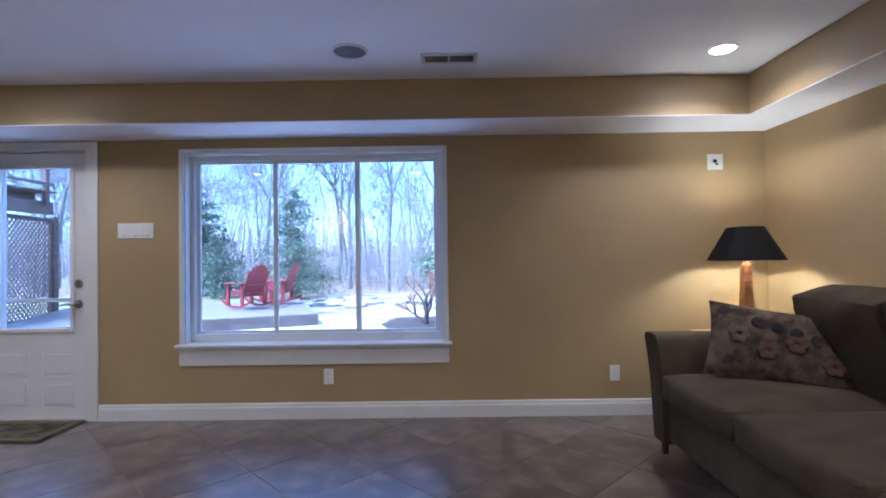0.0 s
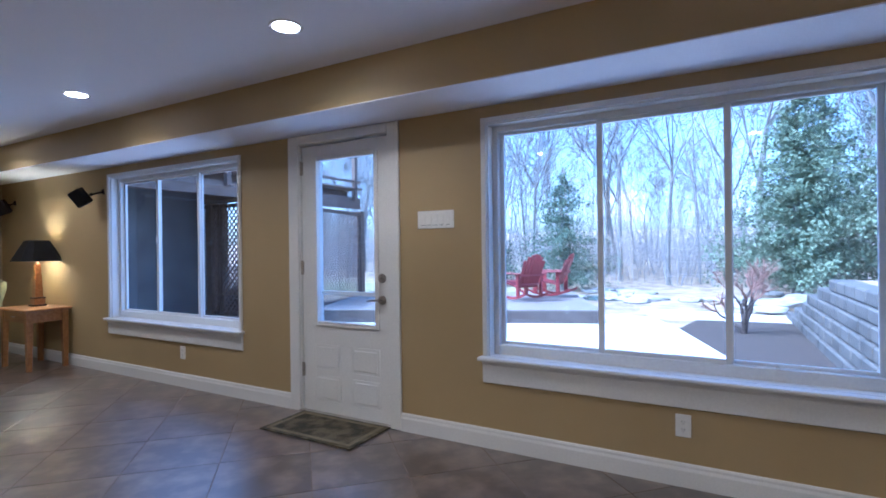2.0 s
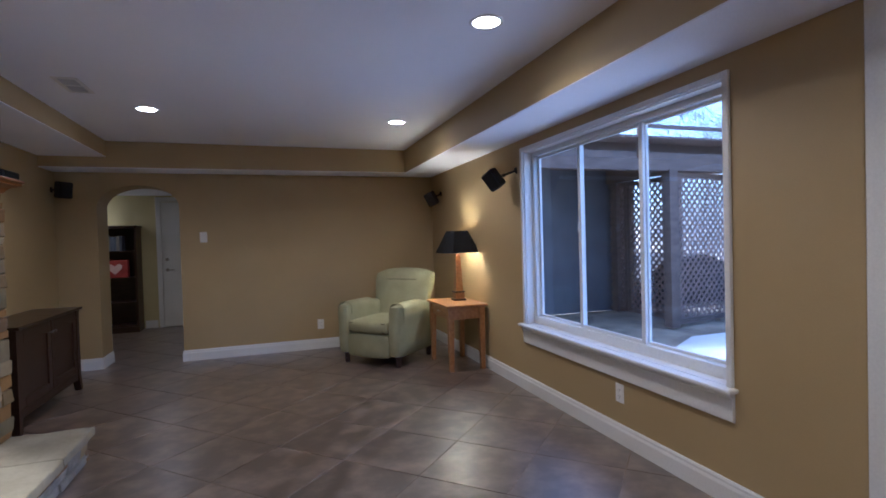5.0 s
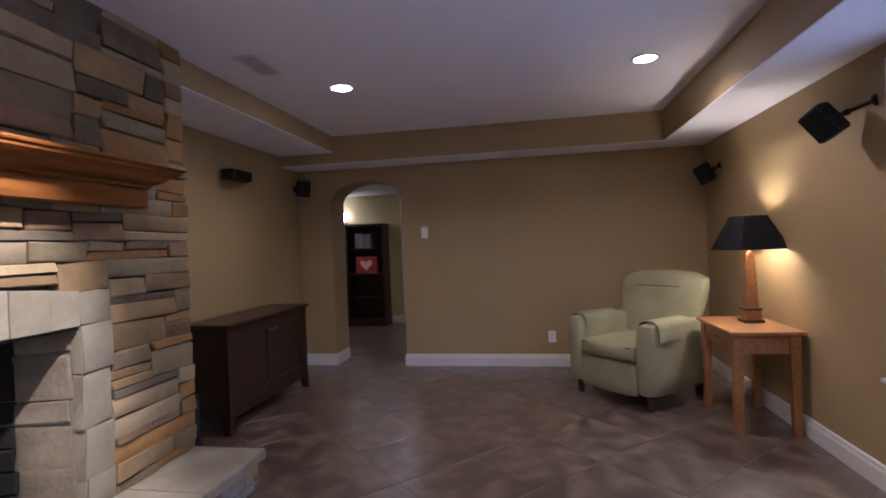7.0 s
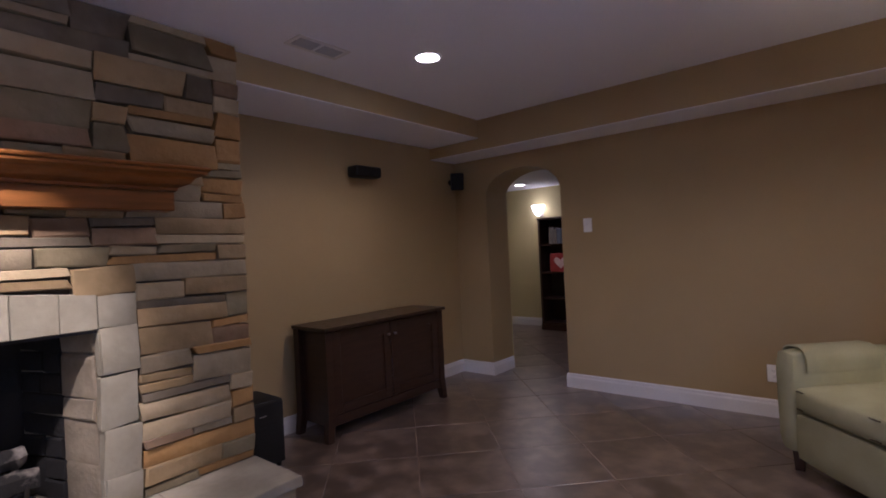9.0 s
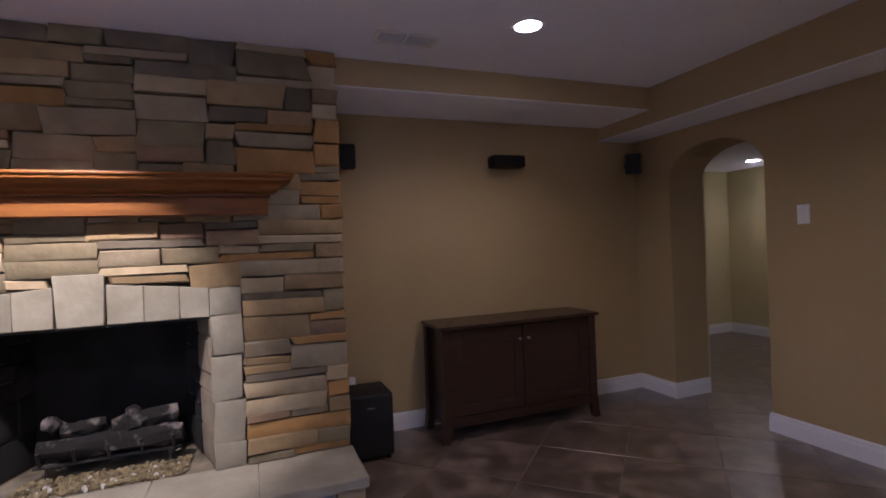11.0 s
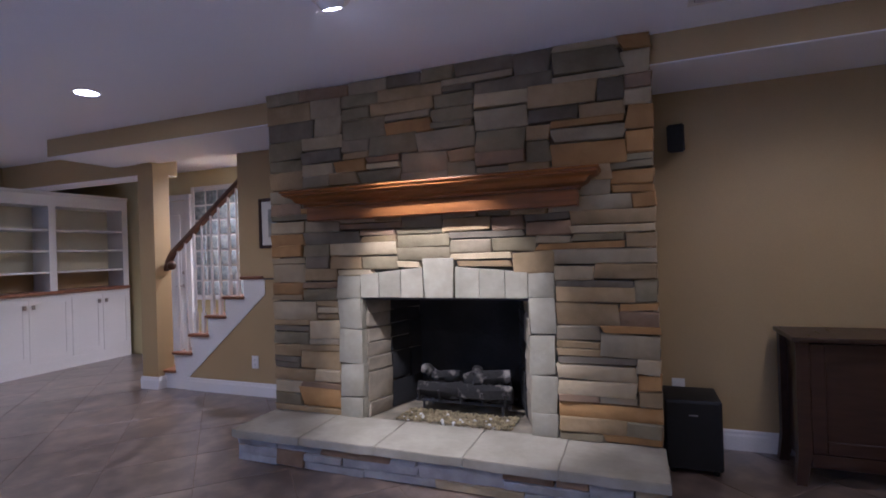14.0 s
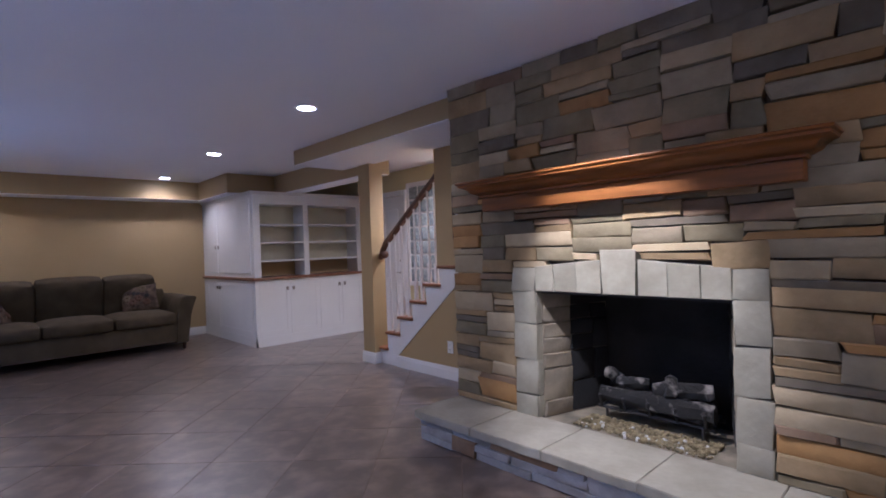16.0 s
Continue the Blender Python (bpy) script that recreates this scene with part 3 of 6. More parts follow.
chimney = thing("chimney_breast", "floor-to-ceiling stone chimney breast with coursed ledge stones", "chimney breast", kind="structure")
OX0, OX1, OZ, HZ = -4.79, -3.69, 0.985, 0.20      # firebox opening, hearth height
SD = 0.055
yb = FY - SD
# masonry core with the firebox left open
block("core", M_MORTAR, (FX0 + 0.03, OX0, -0.42, yb, 0, CEIL), (OX1, FX1 - 0.03, -0.42, yb, 0, CEIL), (OX0, OX1, -0.42, yb, OZ, CEIL), parent=chimney)
FBY = -0.16
bm = bmesh.new()
prism(bm, [(OX0, yb), (OX0 + 0.17, FBY), (OX0, FBY)], OZ - HZ + 0.1, "z", HZ - 0.1)
part("firebox_side", bm, M_FBSIDE, chimney, "smoke-stained firebox side wall")
bm = bmesh.new()
prism(bm, [(OX1, yb), (OX1 - 0.17, FBY), (OX1, FBY)], OZ - HZ + 0.1, "z", HZ - 0.1)
part("firebox_side", bm, M_FBSIDE, chimney, "smoke-stained firebox side wall")
fl = math.hypot(0.17, yb - FBY)
fy = yb + (FBY - yb) * 0.42
fx = 0.17 * 0.42
te, tw = math.degrees(math.atan2(FBY - yb, -0.17)), math.degrees(math.atan2(yb - FBY, -0.17))
# pale stones in front, black behind: lintel shade and soot put into colour
for origin, turn, ln, mt in (((OX1 - 0.002, yb, 0), te, fl * 0.42, M_FBSIDE), ((OX1 - fx - 0.002, fy, 0), te, fl * 0.58, M_SOOT_SHADE), ((OX0 + 0.172, FBY, 0), tw, fl * 0.58, M_SOOT_SHADE), ((OX0 + fx + 0.002, fy, 0), tw, fl * 0.42, M_FBSIDE)):
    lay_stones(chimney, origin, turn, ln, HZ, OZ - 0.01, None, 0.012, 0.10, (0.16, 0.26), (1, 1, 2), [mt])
block("firebox_back", M_SOOT_SHADE, (OX0, OX1, FBY - 0.1, FBY, 0, OZ + 0.02), parent=chimney, label="soot-black firebox back")
block("firebox_floor", M_FBFLOOR, (OX0, OX1, FBY, yb + 0.01, 0, HZ - 0.012), parent=chimney)
block("lintel", M_STEEL, (OX0 - 0.02, OX1 + 0.02, yb - 0.02, FY - 0.012, OZ - 0.012, OZ + 0.004), parent=chimney, label="black steel lintel")
UC = (FX1 - FX0) / int((FX1 - FX0) / 0.02)
UX0, UX1, UZ = FX1 - round((FX1 + 4.93) / UC) * UC, FX1 - round((FX1 + 3.515) / UC) * UC, 1.135
def in_surround(u, z):
    x = FX1 - u
    if UX0 < x < UX1 and z < UZ:
        return True
    mid = (OX0 + OX1) / 2
    return OX0 - 0.02 < x < OX1 + 0.02 and z < UZ + 0.055 * max(0, 1 - abs(x - mid) / 0.7) or abs(x - mid) < 0.115 and z < 1.235
lay_stones(chimney, (FX1, yb, 0), 180, FX1 - FX0, HZ, CEIL, in_surround)
lay_stones(chimney, (FX1 - SD, -0.42, 0), 90, FY - SD + 0.42, HZ, CEIL, depth=0.05)
lay_stones(chimney, (FX0 + SD, FY - SD, 0), -90, FY - SD + 0.42, HZ, CEIL, depth=0.05)
ru = (CEIL - HZ) / round((CEIL - HZ) / 0.042)
UZT = HZ + round((UZ - HZ) / ru) * ru
# cut limestone surround: two piers and a flat arch with a keystone
surround = part("surround_backing", (lambda b: (bx(b, UX0 + 0.01, OX0 - 0.004, yb, yb + 0.02, HZ, UZ), bx(b, OX1 + 0.004, UX1 - 0.01, yb, yb + 0.02, HZ, UZ), b)[2])(bmesh.new()), M_MORTAR, chimney)
for xa, xb in ((UX0, OX0), (OX1, UX1)):
    zs = [HZ, 0.335, 0.55, 0.78, OZ, UZT]
    for za, zb in zip(zs, zs[1:]):
        ob = new("limestone_block", stone_mesh(xb - xa - 0.003, zb - za - 0.004, 0.060 + rng.uniform(-0.003, 0.004), M_LIMESTONE, 0.006, edge_in=0.005))
        ob.parent = chimney
        ob.matrix_basis = pose((xa + xb) / 2, yb, (za + zb) / 2, 0, 0, 180)
        # returns into the firebox
        if za > OZ - 0.05:
            continue
        ob2 = new("limestone_block", stone_mesh(0.12, zb - za - 0.004, 0.006, M_LIMESTONE, 0.002, edge_in=0.002))
        ob2.parent = chimney
        ob2.matrix_basis = pose(OX0 - 0.004 if xa == UX0 else OX1 + 0.004, yb - 0.01, (min(zb, OZ) + za) / 2, 0, 0, 90 if xa == UX0 else -90)
mid = (OX0 + OX1) / 2
edges = [-0.55, -0.415, -0.26, -0.105, 0.105, 0.26, 0.415, 0.55]
for k, (a, b) in enumerate(zip(edges, edges[1:])):
    key = k == 3
    bm = bmesh.new()
    def top(x):
        return UZT + 0.055 * (1 - abs(x) / 0.6) if not key else 1.232
    bot = OZ + 0.002
    a2, b2 = (a + 0.012, b - 0.012) if key else (a, b)
    pts = [(mid + a2 + 0.001, bot), (mid + b2 - 0.001, bot), (mid + b - 0.001, top(b)), (mid + a + 0.001, top(a))]
    prism(bm, pts, 0.060 + (0.006 if key else rng.uniform(-0.003, 0.003)), "y", yb)
    bmesh.ops.bevel(bm, geom=bm.edges[:], offset=0.003, segments=1, affect="EDGES")
    part("keystone" if key else "limestone_block", bm, M_LIMESTONE, chimney)
# raised hearth: flagstone slabs on two courses of stone
HY = 0.795
M_PALE = material("pale blue grey ledge stone", (0.27, 0.265, 0.25), (0.38, 0.372, 0.355), 9, 0.85, 0.6, 40, rand=0.1)
HEARTH_PICK = [M_PALE, M_PALE, M_PALE, M_PALE, M_PALE, M_STONE[3], M_STONE[6], M_STONE[5]]
hearth = thing("hearth", "raised stone hearth with pale flagstone slabs", "hearth", kind="structure")
block("core", M_MORTAR, (FX0 + 0.06, FX1 - 0.06, yb, HY - 0.085, 0, HZ - 0.05), parent=hearth)
lay_stones(hearth, (FX1 - 0.01, HY - 0.085, 0), 180, FX1 - FX0 - 0.02, 0.0, HZ - 0.052, None, 0.052, 0.05, (0.2, 0.5), (1, 1, 2), HEARTH_PICK)
lay_stones(hearth, (FX1 - 0.065, yb, 0), 90, HY - 0.035 - yb, 0.0, HZ - 0.052, None, 0.05, 0.05, (0.15, 0.35), (1, 1, 2), HEARTH_PICK)
lay_stones(hearth, (FX0 + 0.065, HY - 0.035, 0), -90, HY - 0.035 - yb, 0.0, HZ - 0.052, None, 0.05, 0.05, (0.15, 0.35), (1, 1, 2), HEARTH_PICK)
xs = [FX0 - 0.01, -4.99, -4.50, -3.98, -3.48, FX1 + 0.01]
for a, b in zip(xs, xs[1:]):
    bm = bmesh.new()
    bx(bm, a + 0.001, b - 0.001, yb + 0.03, HY, HZ - 0.052, HZ - rng.uniform(0, 0.003))
    bmesh.ops.subdivide_edges(bm, edges=bm.edges[:], cuts=5, use_grid_fill=True)
    for v in bm.verts:
        if v.co.y > HY - 0.01:
            v.co.y += 0.010 * noise.noise(v.co * 8)
        v.co.z += 0.003 * noise.noise(v.co * 5 + Vector((3, 0, 0)))
    es = [e for e in bm.edges if len(e.link_faces) == 2 and e.calc_face_angle(0) > 1]
    bmesh.ops.bevel(bm, geom=es, offset=0.004, segments=2, affect="EDGES")
    part("slab", bm, M_SLABTOP, hearth, smooth=True)

# mantel shelf
mantel = thing("mantel_shelf", "stained cherry wood mantel shelf with a crown moulding", "mantel")
MX0, MX1, MYF = -5.088, -3.352, 0.475
def ringed(bm, prof, x0, x1, yback, yfront):
    rings = [[bm.verts.new(p) for p in ((x0 - o, yback, z), (x1 + o, yback, z), (x1 + o, yfront + o, z), (x0 - o, yfront + o, z))] for o, z in prof]
    for a, b in zip(rings, rings[1:]):
        for i in range(4):
            j = (i + 1) % 4
            bm.faces.new((a[i], a[j], b[j], b[i]))
    bm.faces.new(rings[0][::-1]), bm.faces.new(rings[-1])
bm = bmesh.new()
ringed(bm, [(-0.004, 1.498), (0.0, 1.502), (0.0, 1.585)], MX0, MX1, FY - 0.02, MYF)
part("frieze", bm, M_MANTEL, mantel)
bm = bmesh.new()
ringed(bm, [(0.0, 1.586), (0.012, 1.590), (0.014, 1.602), (0.020, 1.606)] + [(0.020 + 0.082 * i / 7 + 0.009 * math.sin(2 * math.pi * i / 7), 1.606 + 0.052 * i / 7) for i in range(1, 8)] + [(0.110, 1.660), (0.112, 1.672)], MX0, MX1, FY - 0.02, MYF)
part("crown_moulding", bm, M_MANTEL, mantel, smooth=True)
bm = bmesh.new()
ringed(bm, [(0.112, 1.673), (0.121, 1.677), (0.124, 1.683), (0.121, 1.690), (0.112, 1.694)], MX0, MX1, FY - 0.02, MYF)
part("shelf", bm, M_MANTEL, mantel, smooth=True)

# gas logs on a grate
M_LOG = material("grey ceramic log", (0.010, 0.009, 0.008), (0.21, 0.19, 0.165), 14, 0.95, 0.9, 30, stretch=(1, 1, 1), contrast=(0.52, 0.72))
M_EMBER = material("straw-coloured ember gravel", (0.13, 0.105, 0.05), (0.34, 0.28, 0.15), 25, 0.95, 0.6, 80)
M_ASH = material("white ember wool", (0.5, 0.49, 0.46), (0.6, 0.59, 0.56), 20, 0.95, 0.5, 60)
logs = thing("gas_log_set", "charred ceramic gas logs on a black iron grate", "fire logs", pose(-4.27, 0.03, HZ - 0.012) @ Matrix.Diagonal((1.15, 1.0, 1.25, 1)))
bm = bmesh.new()
for x in (-0.26, -0.13, 0.0, 0.13, 0.26):
    cyl(bm, (x, -0.12, 0.075), (x, 0.10, 0.07), 0.008, seg=6)
    cyl(bm, (x, 0.10, 0.07), (x, 0.125, 0.13), 0.008, seg=6)
for y in (-0.09, 0.08):
    cyl(bm, (-0.29, y, 0.062), (0.29, y, 0.062), 0.008, seg=6)
    for x in (-0.24, 0.24):
        cyl(bm, (x, y, 0), (x, y, 0.065), 0.008, seg=6)
part("grate", bm, M_STEEL, logs, "black iron grate")
def log(p, q, r, knots=9):
    bm = bmesh.new()
    p, q = Vector(p), Vector(q)
    rot = (q - p).to_track_quat("Z", "Y")
    rings = []
    for k in range(knots + 1):
        c = p.lerp(q, k / knots)
        rr = r * (1 if 0 < k < knots else 0.86)
        rings.append([bm.verts.new(c + rot @ Vector((math.cos(a), math.sin(a), 0)) * rr * (1 + 0.42 * noise.noise(Vector((math.cos(a) * 2, math.sin(a) * 2, k * 0.6)) + p * 9))) for a in (2 * math.pi * i / 12 for i in range(12))])
    for a, b in zip(rings, rings[1:]):
        for i in range(12):
            j = (i + 1) % 12
            bm.faces.new((a[i], a[j], b[j], b[i]))
    bm.faces.new(rings[0][::-1]), bm.faces.new(rings[-1])
    part("log", bm, M_LOG, logs, smooth=True)
log((-0.30, 0.085, 0.125), (0.27, 0.075, 0.125), 0.043)
log((-0.26, -0.06, 0.135), (0.24, -0.05, 0.125), 0.040)
log((-0.27, 0.0, 0.205), (-0.01, 0.07, 0.185), 0.034)
log((0.20, -0.03, 0.175), (0.235, 0.06, 0.235), 0.032)
log((-0.10, 0.09, 0.165), (-0.085, 0.03, 0.245), 0.030)
log((0.02, 0.03, 0.20), (0.19, 0.05, 0.185), 0.028)
for nm, mt, n, sx, ya, ybb, sz in (("ember_bed", M_EMBER, 1100, 0.33, 0.09, 0.30, 0.008), ("ember_wool", M_ASH, 30, 0.33, 0.16, 0.31, 0.009)):
    bm = bmesh.new()
    for i in range(n):
        x, y = rng.uniform(-sx, sx), rng.uniform(ya, ybb)
        s = sz * rng.uniform(0.5, 1.2)
        bmesh.ops.create_icosphere(bm, subdivisions=1, radius=s, matrix=pose(x, y, s * 0.5 + 0.012 * rng.random(), rng.random() * 90, rng.random() * 90, 0) @ Matrix.Diagonal((1.3, 1, 0.7, 1)))
    tagged(part(nm, bm, mt, logs), kind="stuff")

# ---- media cabinet, subwoofer, speakers ----
cab = thing("media_cabinet", "dark stained wood media cabinet with two panelled doors", "cabinet", pose(-6.735, -0.03, 0))
W, D, H = 1.20, 0.36, 0.772
block("body", M_DARKWOOD, (-W / 2 + 0.03, W / 2 - 0.03, -D / 2, D / 2 - 0.02, 0.09, H - 0.025), parent=cab, bevel=0.003)
bm = bmesh.new()
bx(bm, -W / 2 - 0.025, W / 2 + 0.025, -D / 2, D / 2 + 0.03, H - 0.025, H, 0.007, 2)
part("top", bm, M_DARKTOP, cab)
for sx in (-1, 1):
    for sy in (-1, 1):
        bm = bmesh.new()
        x0, y0 = sx * (W / 2 - 0.025), sy * (D / 2 - 0.025)
        for k, (za, zb, w0, w1, out0, out1) in enumerate(((0.0, 0.16, 0.024, 0.030, 0.022, 0.0), (0.16, H - 0.026, 0.030, 0.030, 0.0, 0.0))):
            lo = [bm.verts.new((x0 + sx * out0 + dx * w0, y0 + sy * out0 * 0.5 + dy * w0, za)) for dx, dy in ((-1, -1), (1, -1), (1, 1), (-1, 1))]
            hi = [bm.verts.new((x0 + sx * out1 + dx * w1, y0 + sy * out1 * 0.5 + dy * w1, zb)) for dx, dy in ((-1, -1), (1, -1), (1, 1), (-1, 1))]
            for i in range(4):
                j = (i + 1) % 4
                bm.faces.new((lo[i], lo[j], hi[j], hi[i]))
            bm.faces.new(lo[::-1]), bm.faces.new(hi)
        part("leg", bm, M_DARKWOOD, cab)
yf = D / 2 - 0.02
bm = bmesh.new()
prism(bm, [(-W / 2 + 0.055, 0.165), (-W / 2 + 0.055, 0.10), (-0.30, 0.115), (0, 0.12), (0.30, 0.115), (W / 2 - 0.055, 0.10), (W / 2 - 0.055, 0.165)], 0.018, "y", yf)
part("bottom_rail", bm, M_DARKWOOD, cab)
for sx in (-1, 1):
    a, b = (0.004, W / 2 - 0.058) if sx > 0 else (-W / 2 + 0.058, -0.004)
    za, zb = 0.17, H - 0.035
    st = 0.065
    dr = block("door", M_DARKWOOD, (a, a + st, yf, yf + 0.02, za, zb), (b - st, b, yf, yf + 0.02, za, zb), (a + st, b - st, yf, yf + 0.02, za, za + st), parent=cab, bevel=0.003)
    bm = bmesh.new()
    n = 10
    pts = [(a + st, zb), (b - st, zb)] + [(b - st - (b - a - 2 * st) * i / n, zb - st - 0.03 + 0.035 * math.sin(math.pi * i / n)) for i in range(n + 1)]
    prism(bm, pts, 0.02, "y", yf)
    part("top_rail", bm, M_DARKWOOD, dr)
    block("panel", M_DARKWOOD, (a + st, b - st, yf, yf + 0.008, za + st, zb - st * 0.6), parent=dr)
    bm = bmesh.new()
    kx = a + 0.03 if sx > 0 else b - 0.03
    cyl(bm, (kx, yf + 0.02, zb - 0.095), (kx, yf + 0.034, zb - 0.095), 0.005, seg=8)
    bmesh.ops.create_uvsphere(bm, u_segments=12, v_segments=8, radius=0.011, matrix=pose(kx, yf + 0.04, zb - 0.095))
    part("knob", bm, M_NICKEL, dr, "small nickel knob", smooth=True)

sub = thing("subwoofer", "black box subwoofer on the floor beside the hearth", "subwoofer", pose(-5.64, 0.03, 0))
bm = bmesh.new()
bx(bm, -0.145, 0.145, -0.16, 0.14, 0.02, 0.405, 0.012, 3)
part("cabinet", bm, M_BLACK, sub, smooth=True)
bm = bmesh.new()
bx(bm, -0.135, 0.135, 0.141, 0.158, 0.03, 0.395, 0.006, 2)
part("grille", bm, material("black speaker cloth", (0.006, 0.006, 0.006), (0.01, 0.01, 0.01), 30, 0.95, 0.6, 600), sub, smooth=True)
for sx in (-0.11, 0.11):
    for sy in (-0.12, 0.12):
        bm = bmesh.new()
        cyl(bm, (sx, sy, 0), (sx, sy, 0.025), 0.016, seg=10)
        part("foot", bm, M_BLACK, sub)
block("badge", M_NICKEL, (-0.022, 0.022, 0.1582, 0.160, 0.325, 0.332), parent=sub)


def speaker(m, w, h, d, mount, label):
    """A small satellite speaker: front towards -y in its own frame; mount is where its wall bracket starts, in that frame."""
    t = thing("wall_speaker", label, "speaker", m, "surround speakers")
    bm = bmesh.new()
    prism(bm, [(-w / 2, 0), (w / 2, 0), (w / 2 * 0.78, d), (-w / 2 * 0.78, d)], h, "z", -h / 2)
    bmesh.ops.bevel(bm, geom=bm.edges[:], offset=0.008, segments=2, affect="EDGES")
    part("cabinet", bm, M_BLACK, t, smooth=True)
    bm = bmesh.new()
    bx(bm, -w / 2 + 0.006, w / 2 - 0.006, -0.008, 0.002, -h / 2 + 0.006, h / 2 - 0.006, 0.004, 2)
    part("grille", bm, M_BLACK, t)
    if mount:
        bm = bmesh.new()
        q = Vector((0, d, 0))
        e = m.inverted() @ Vector(mount)
        cyl(bm, q, e, 0.010, seg=8)
        bmesh.ops.create_uvsphere(bm, u_segments=10, v_segments=8, radius=0.018, matrix=Matrix.Translation(q.lerp(e, 0.35)))
        back = (e - q).normalized()
        cyl(bm, e - back * 0.012, e, 0.028, seg=14)
        part("bracket", bm, M_BLACK, t, smooth=True)


speaker(pose(-5.82, 3.70, 1.80, 22, -28, 25), 0.125, 0.17, 0.125, (-5.72, 3.904, 1.885), "black wall speaker tilted down beside the window")
speaker(pose(-7.76, 3.76, 1.80, 18, -22, 45), 0.125, 0.17, 0.125, (-7.74, 3.904, 1.875), "black wall speaker in the corner above the armchair")
speaker(pose(-7.985, -0.105, 1.918, 8, 0, 140), 0.125, 0.17, 0.125, (-8.06, YS + 0.001, 1.93), "black wall speaker beside the arched opening")
speaker(pose(-5.617, -0.10, 1.915, 6, 0, 170), 0.10, 0.165, 0.10, (-5.617, YS + 0.001, 1.925), "black wall speaker beside the stone chimney")
t = thing("centre_speaker", "long black centre speaker on the wall above the cabinet", "speaker", pose(-6.835, -0.14, 1.918))
bm = bmesh.new()
bx(bm, -0.135, 0.135, -0.09, 0.03, -0.045, 0.045, 0.018, 3)
part("cabinet", bm, M_BLACK, t, smooth=True)
bm = bmesh.new()
bx(bm, -0.125, 0.125, 0.0302, 0.036, -0.037, 0.037, 0.003)
part("grille", bm, M_BLACK, t)
block("bracket", M_BLACK, (-0.05, 0.05, -0.13, -0.09, -0.02, 0.02), parent=t)


# ---- seating ----
def sofa_build():
    t = thing("sofa", "long olive grey upholstered sofa with three seats", "sofa", pose(XE - 0.05, 1.985, 0))
    L, DP = 2.60, 1.15       # along y; depth towards -x
    h = L / 2
    M = M_SOFA
    bm = bmesh.new()
    soft_box(bm, -DP + 0.06, -0.04, -h + 0.05, h - 0.05, 0.10, 0.36, 0.03, 0.0)
    part("base", bm, M, t, smooth=True)
    bm = bmesh.new()
    soft_box(bm, -0.24, -0.02, -h + 0.12, h - 0.12, 0.2, 0.82, 0.09, 0.01)
    part("back_frame", bm, M, t, smooth=True)
    for s in (-1, 1):
        bm = bmesh.new()
        # flared arm: leans out towards its top
        prof = [(0.0, 0.09), (0.0, 0.50), (0.015, 0.60), (0.045, 0.68), (0.065, 0.705), (0.085, 0.718), (0.20, 0.718), (0.232, 0.708), (0.240, 0.685), (0.200, 0.58), (0.165, 0.45), (0.145, 0.28), (0.140, 0.09)]
        pts = [(s * (h - 0.20 + u - (0.0 if w > 0.3 else 0.02 * (w < 0.1))), w) for u, w in prof]
        prism(bm, pts, DP - 0.10, "x", -DP + 0.03)
        bmesh.ops.bevel(bm, geom=[e for e in bm.edges if e.calc_face_angle(0) > 0.9], offset=0.02, segments=3, affect="EDGES")
        part("arm", bm, M, t, smooth=True)
    w = (L - 0.42) / 3
    for k in range(3):
        a = -h + 0.21 + k * w
        bm = bmesh.new()
        soft_box(bm, -DP + 0.01, -0.25, a + 0.004, a + w - 0.004, 0.345, 0.515, 0.045, 0.03)
        c = part("seat_cushion", bm, M, t, smooth=True)
        for z in (0.372, 0.487):
            bm = bmesh.new()
            cyl(bm, (-DP + 0.018, a + 0.03, z), (-DP + 0.018, a + w - 0.03, z), 0.005, seg=6)
            part("piping", bm, M, c)
        bm = bmesh.new()
        e0, e1 = (0.10 if k == 0 else 0.004), (0.16 if k == 2 else 0.004)
        soft_box(bm, -0.13, 0.11, a + e0, a + w - e1, -0.25, 0.305, 0.045, 0.018)
        part("back_cushion", bm, M, t, smooth=True, m=pose(-0.29, 0, 0.72 + (0.0, 0.012, -0.008)[k], 0, -15, 0))
    for x in (-DP + 0.08, -0.1):
        for y in (-h + 0.12, h - 0.12):
            bm = bmesh.new()
            lathe(bm, [(0.018, 0.0), (0.028, 0.11)], 10, (x, y, 0))
            part("foot", bm, M_DARKWOOD, t, smooth=True)


sofa_build()
M_PILLOW = material("patterned tapestry cushion", (0.046, 0.033, 0.026), (0.150, 0.108, 0.072), 15, 0.95, 0.5, 160, spec=0.1, contrast=(0.36, 0.66))
M_PILLOW_DARK = material("dark tapestry cushion edge", (0.03, 0.022, 0.02), (0.07, 0.05, 0.045), 10, 0.95, 0.4, 200, spec=0.1)

M_FLOWER = [material("rust woven flower", (0.085, 0.050, 0.034), (0.115, 0.068, 0.045), 30, 0.95, 0.4, 200, spec=0.1), material("ochre woven flower", (0.105, 0.083, 0.052), (0.14, 0.112, 0.07), 30, 0.95, 0.4, 200, spec=0.1)]


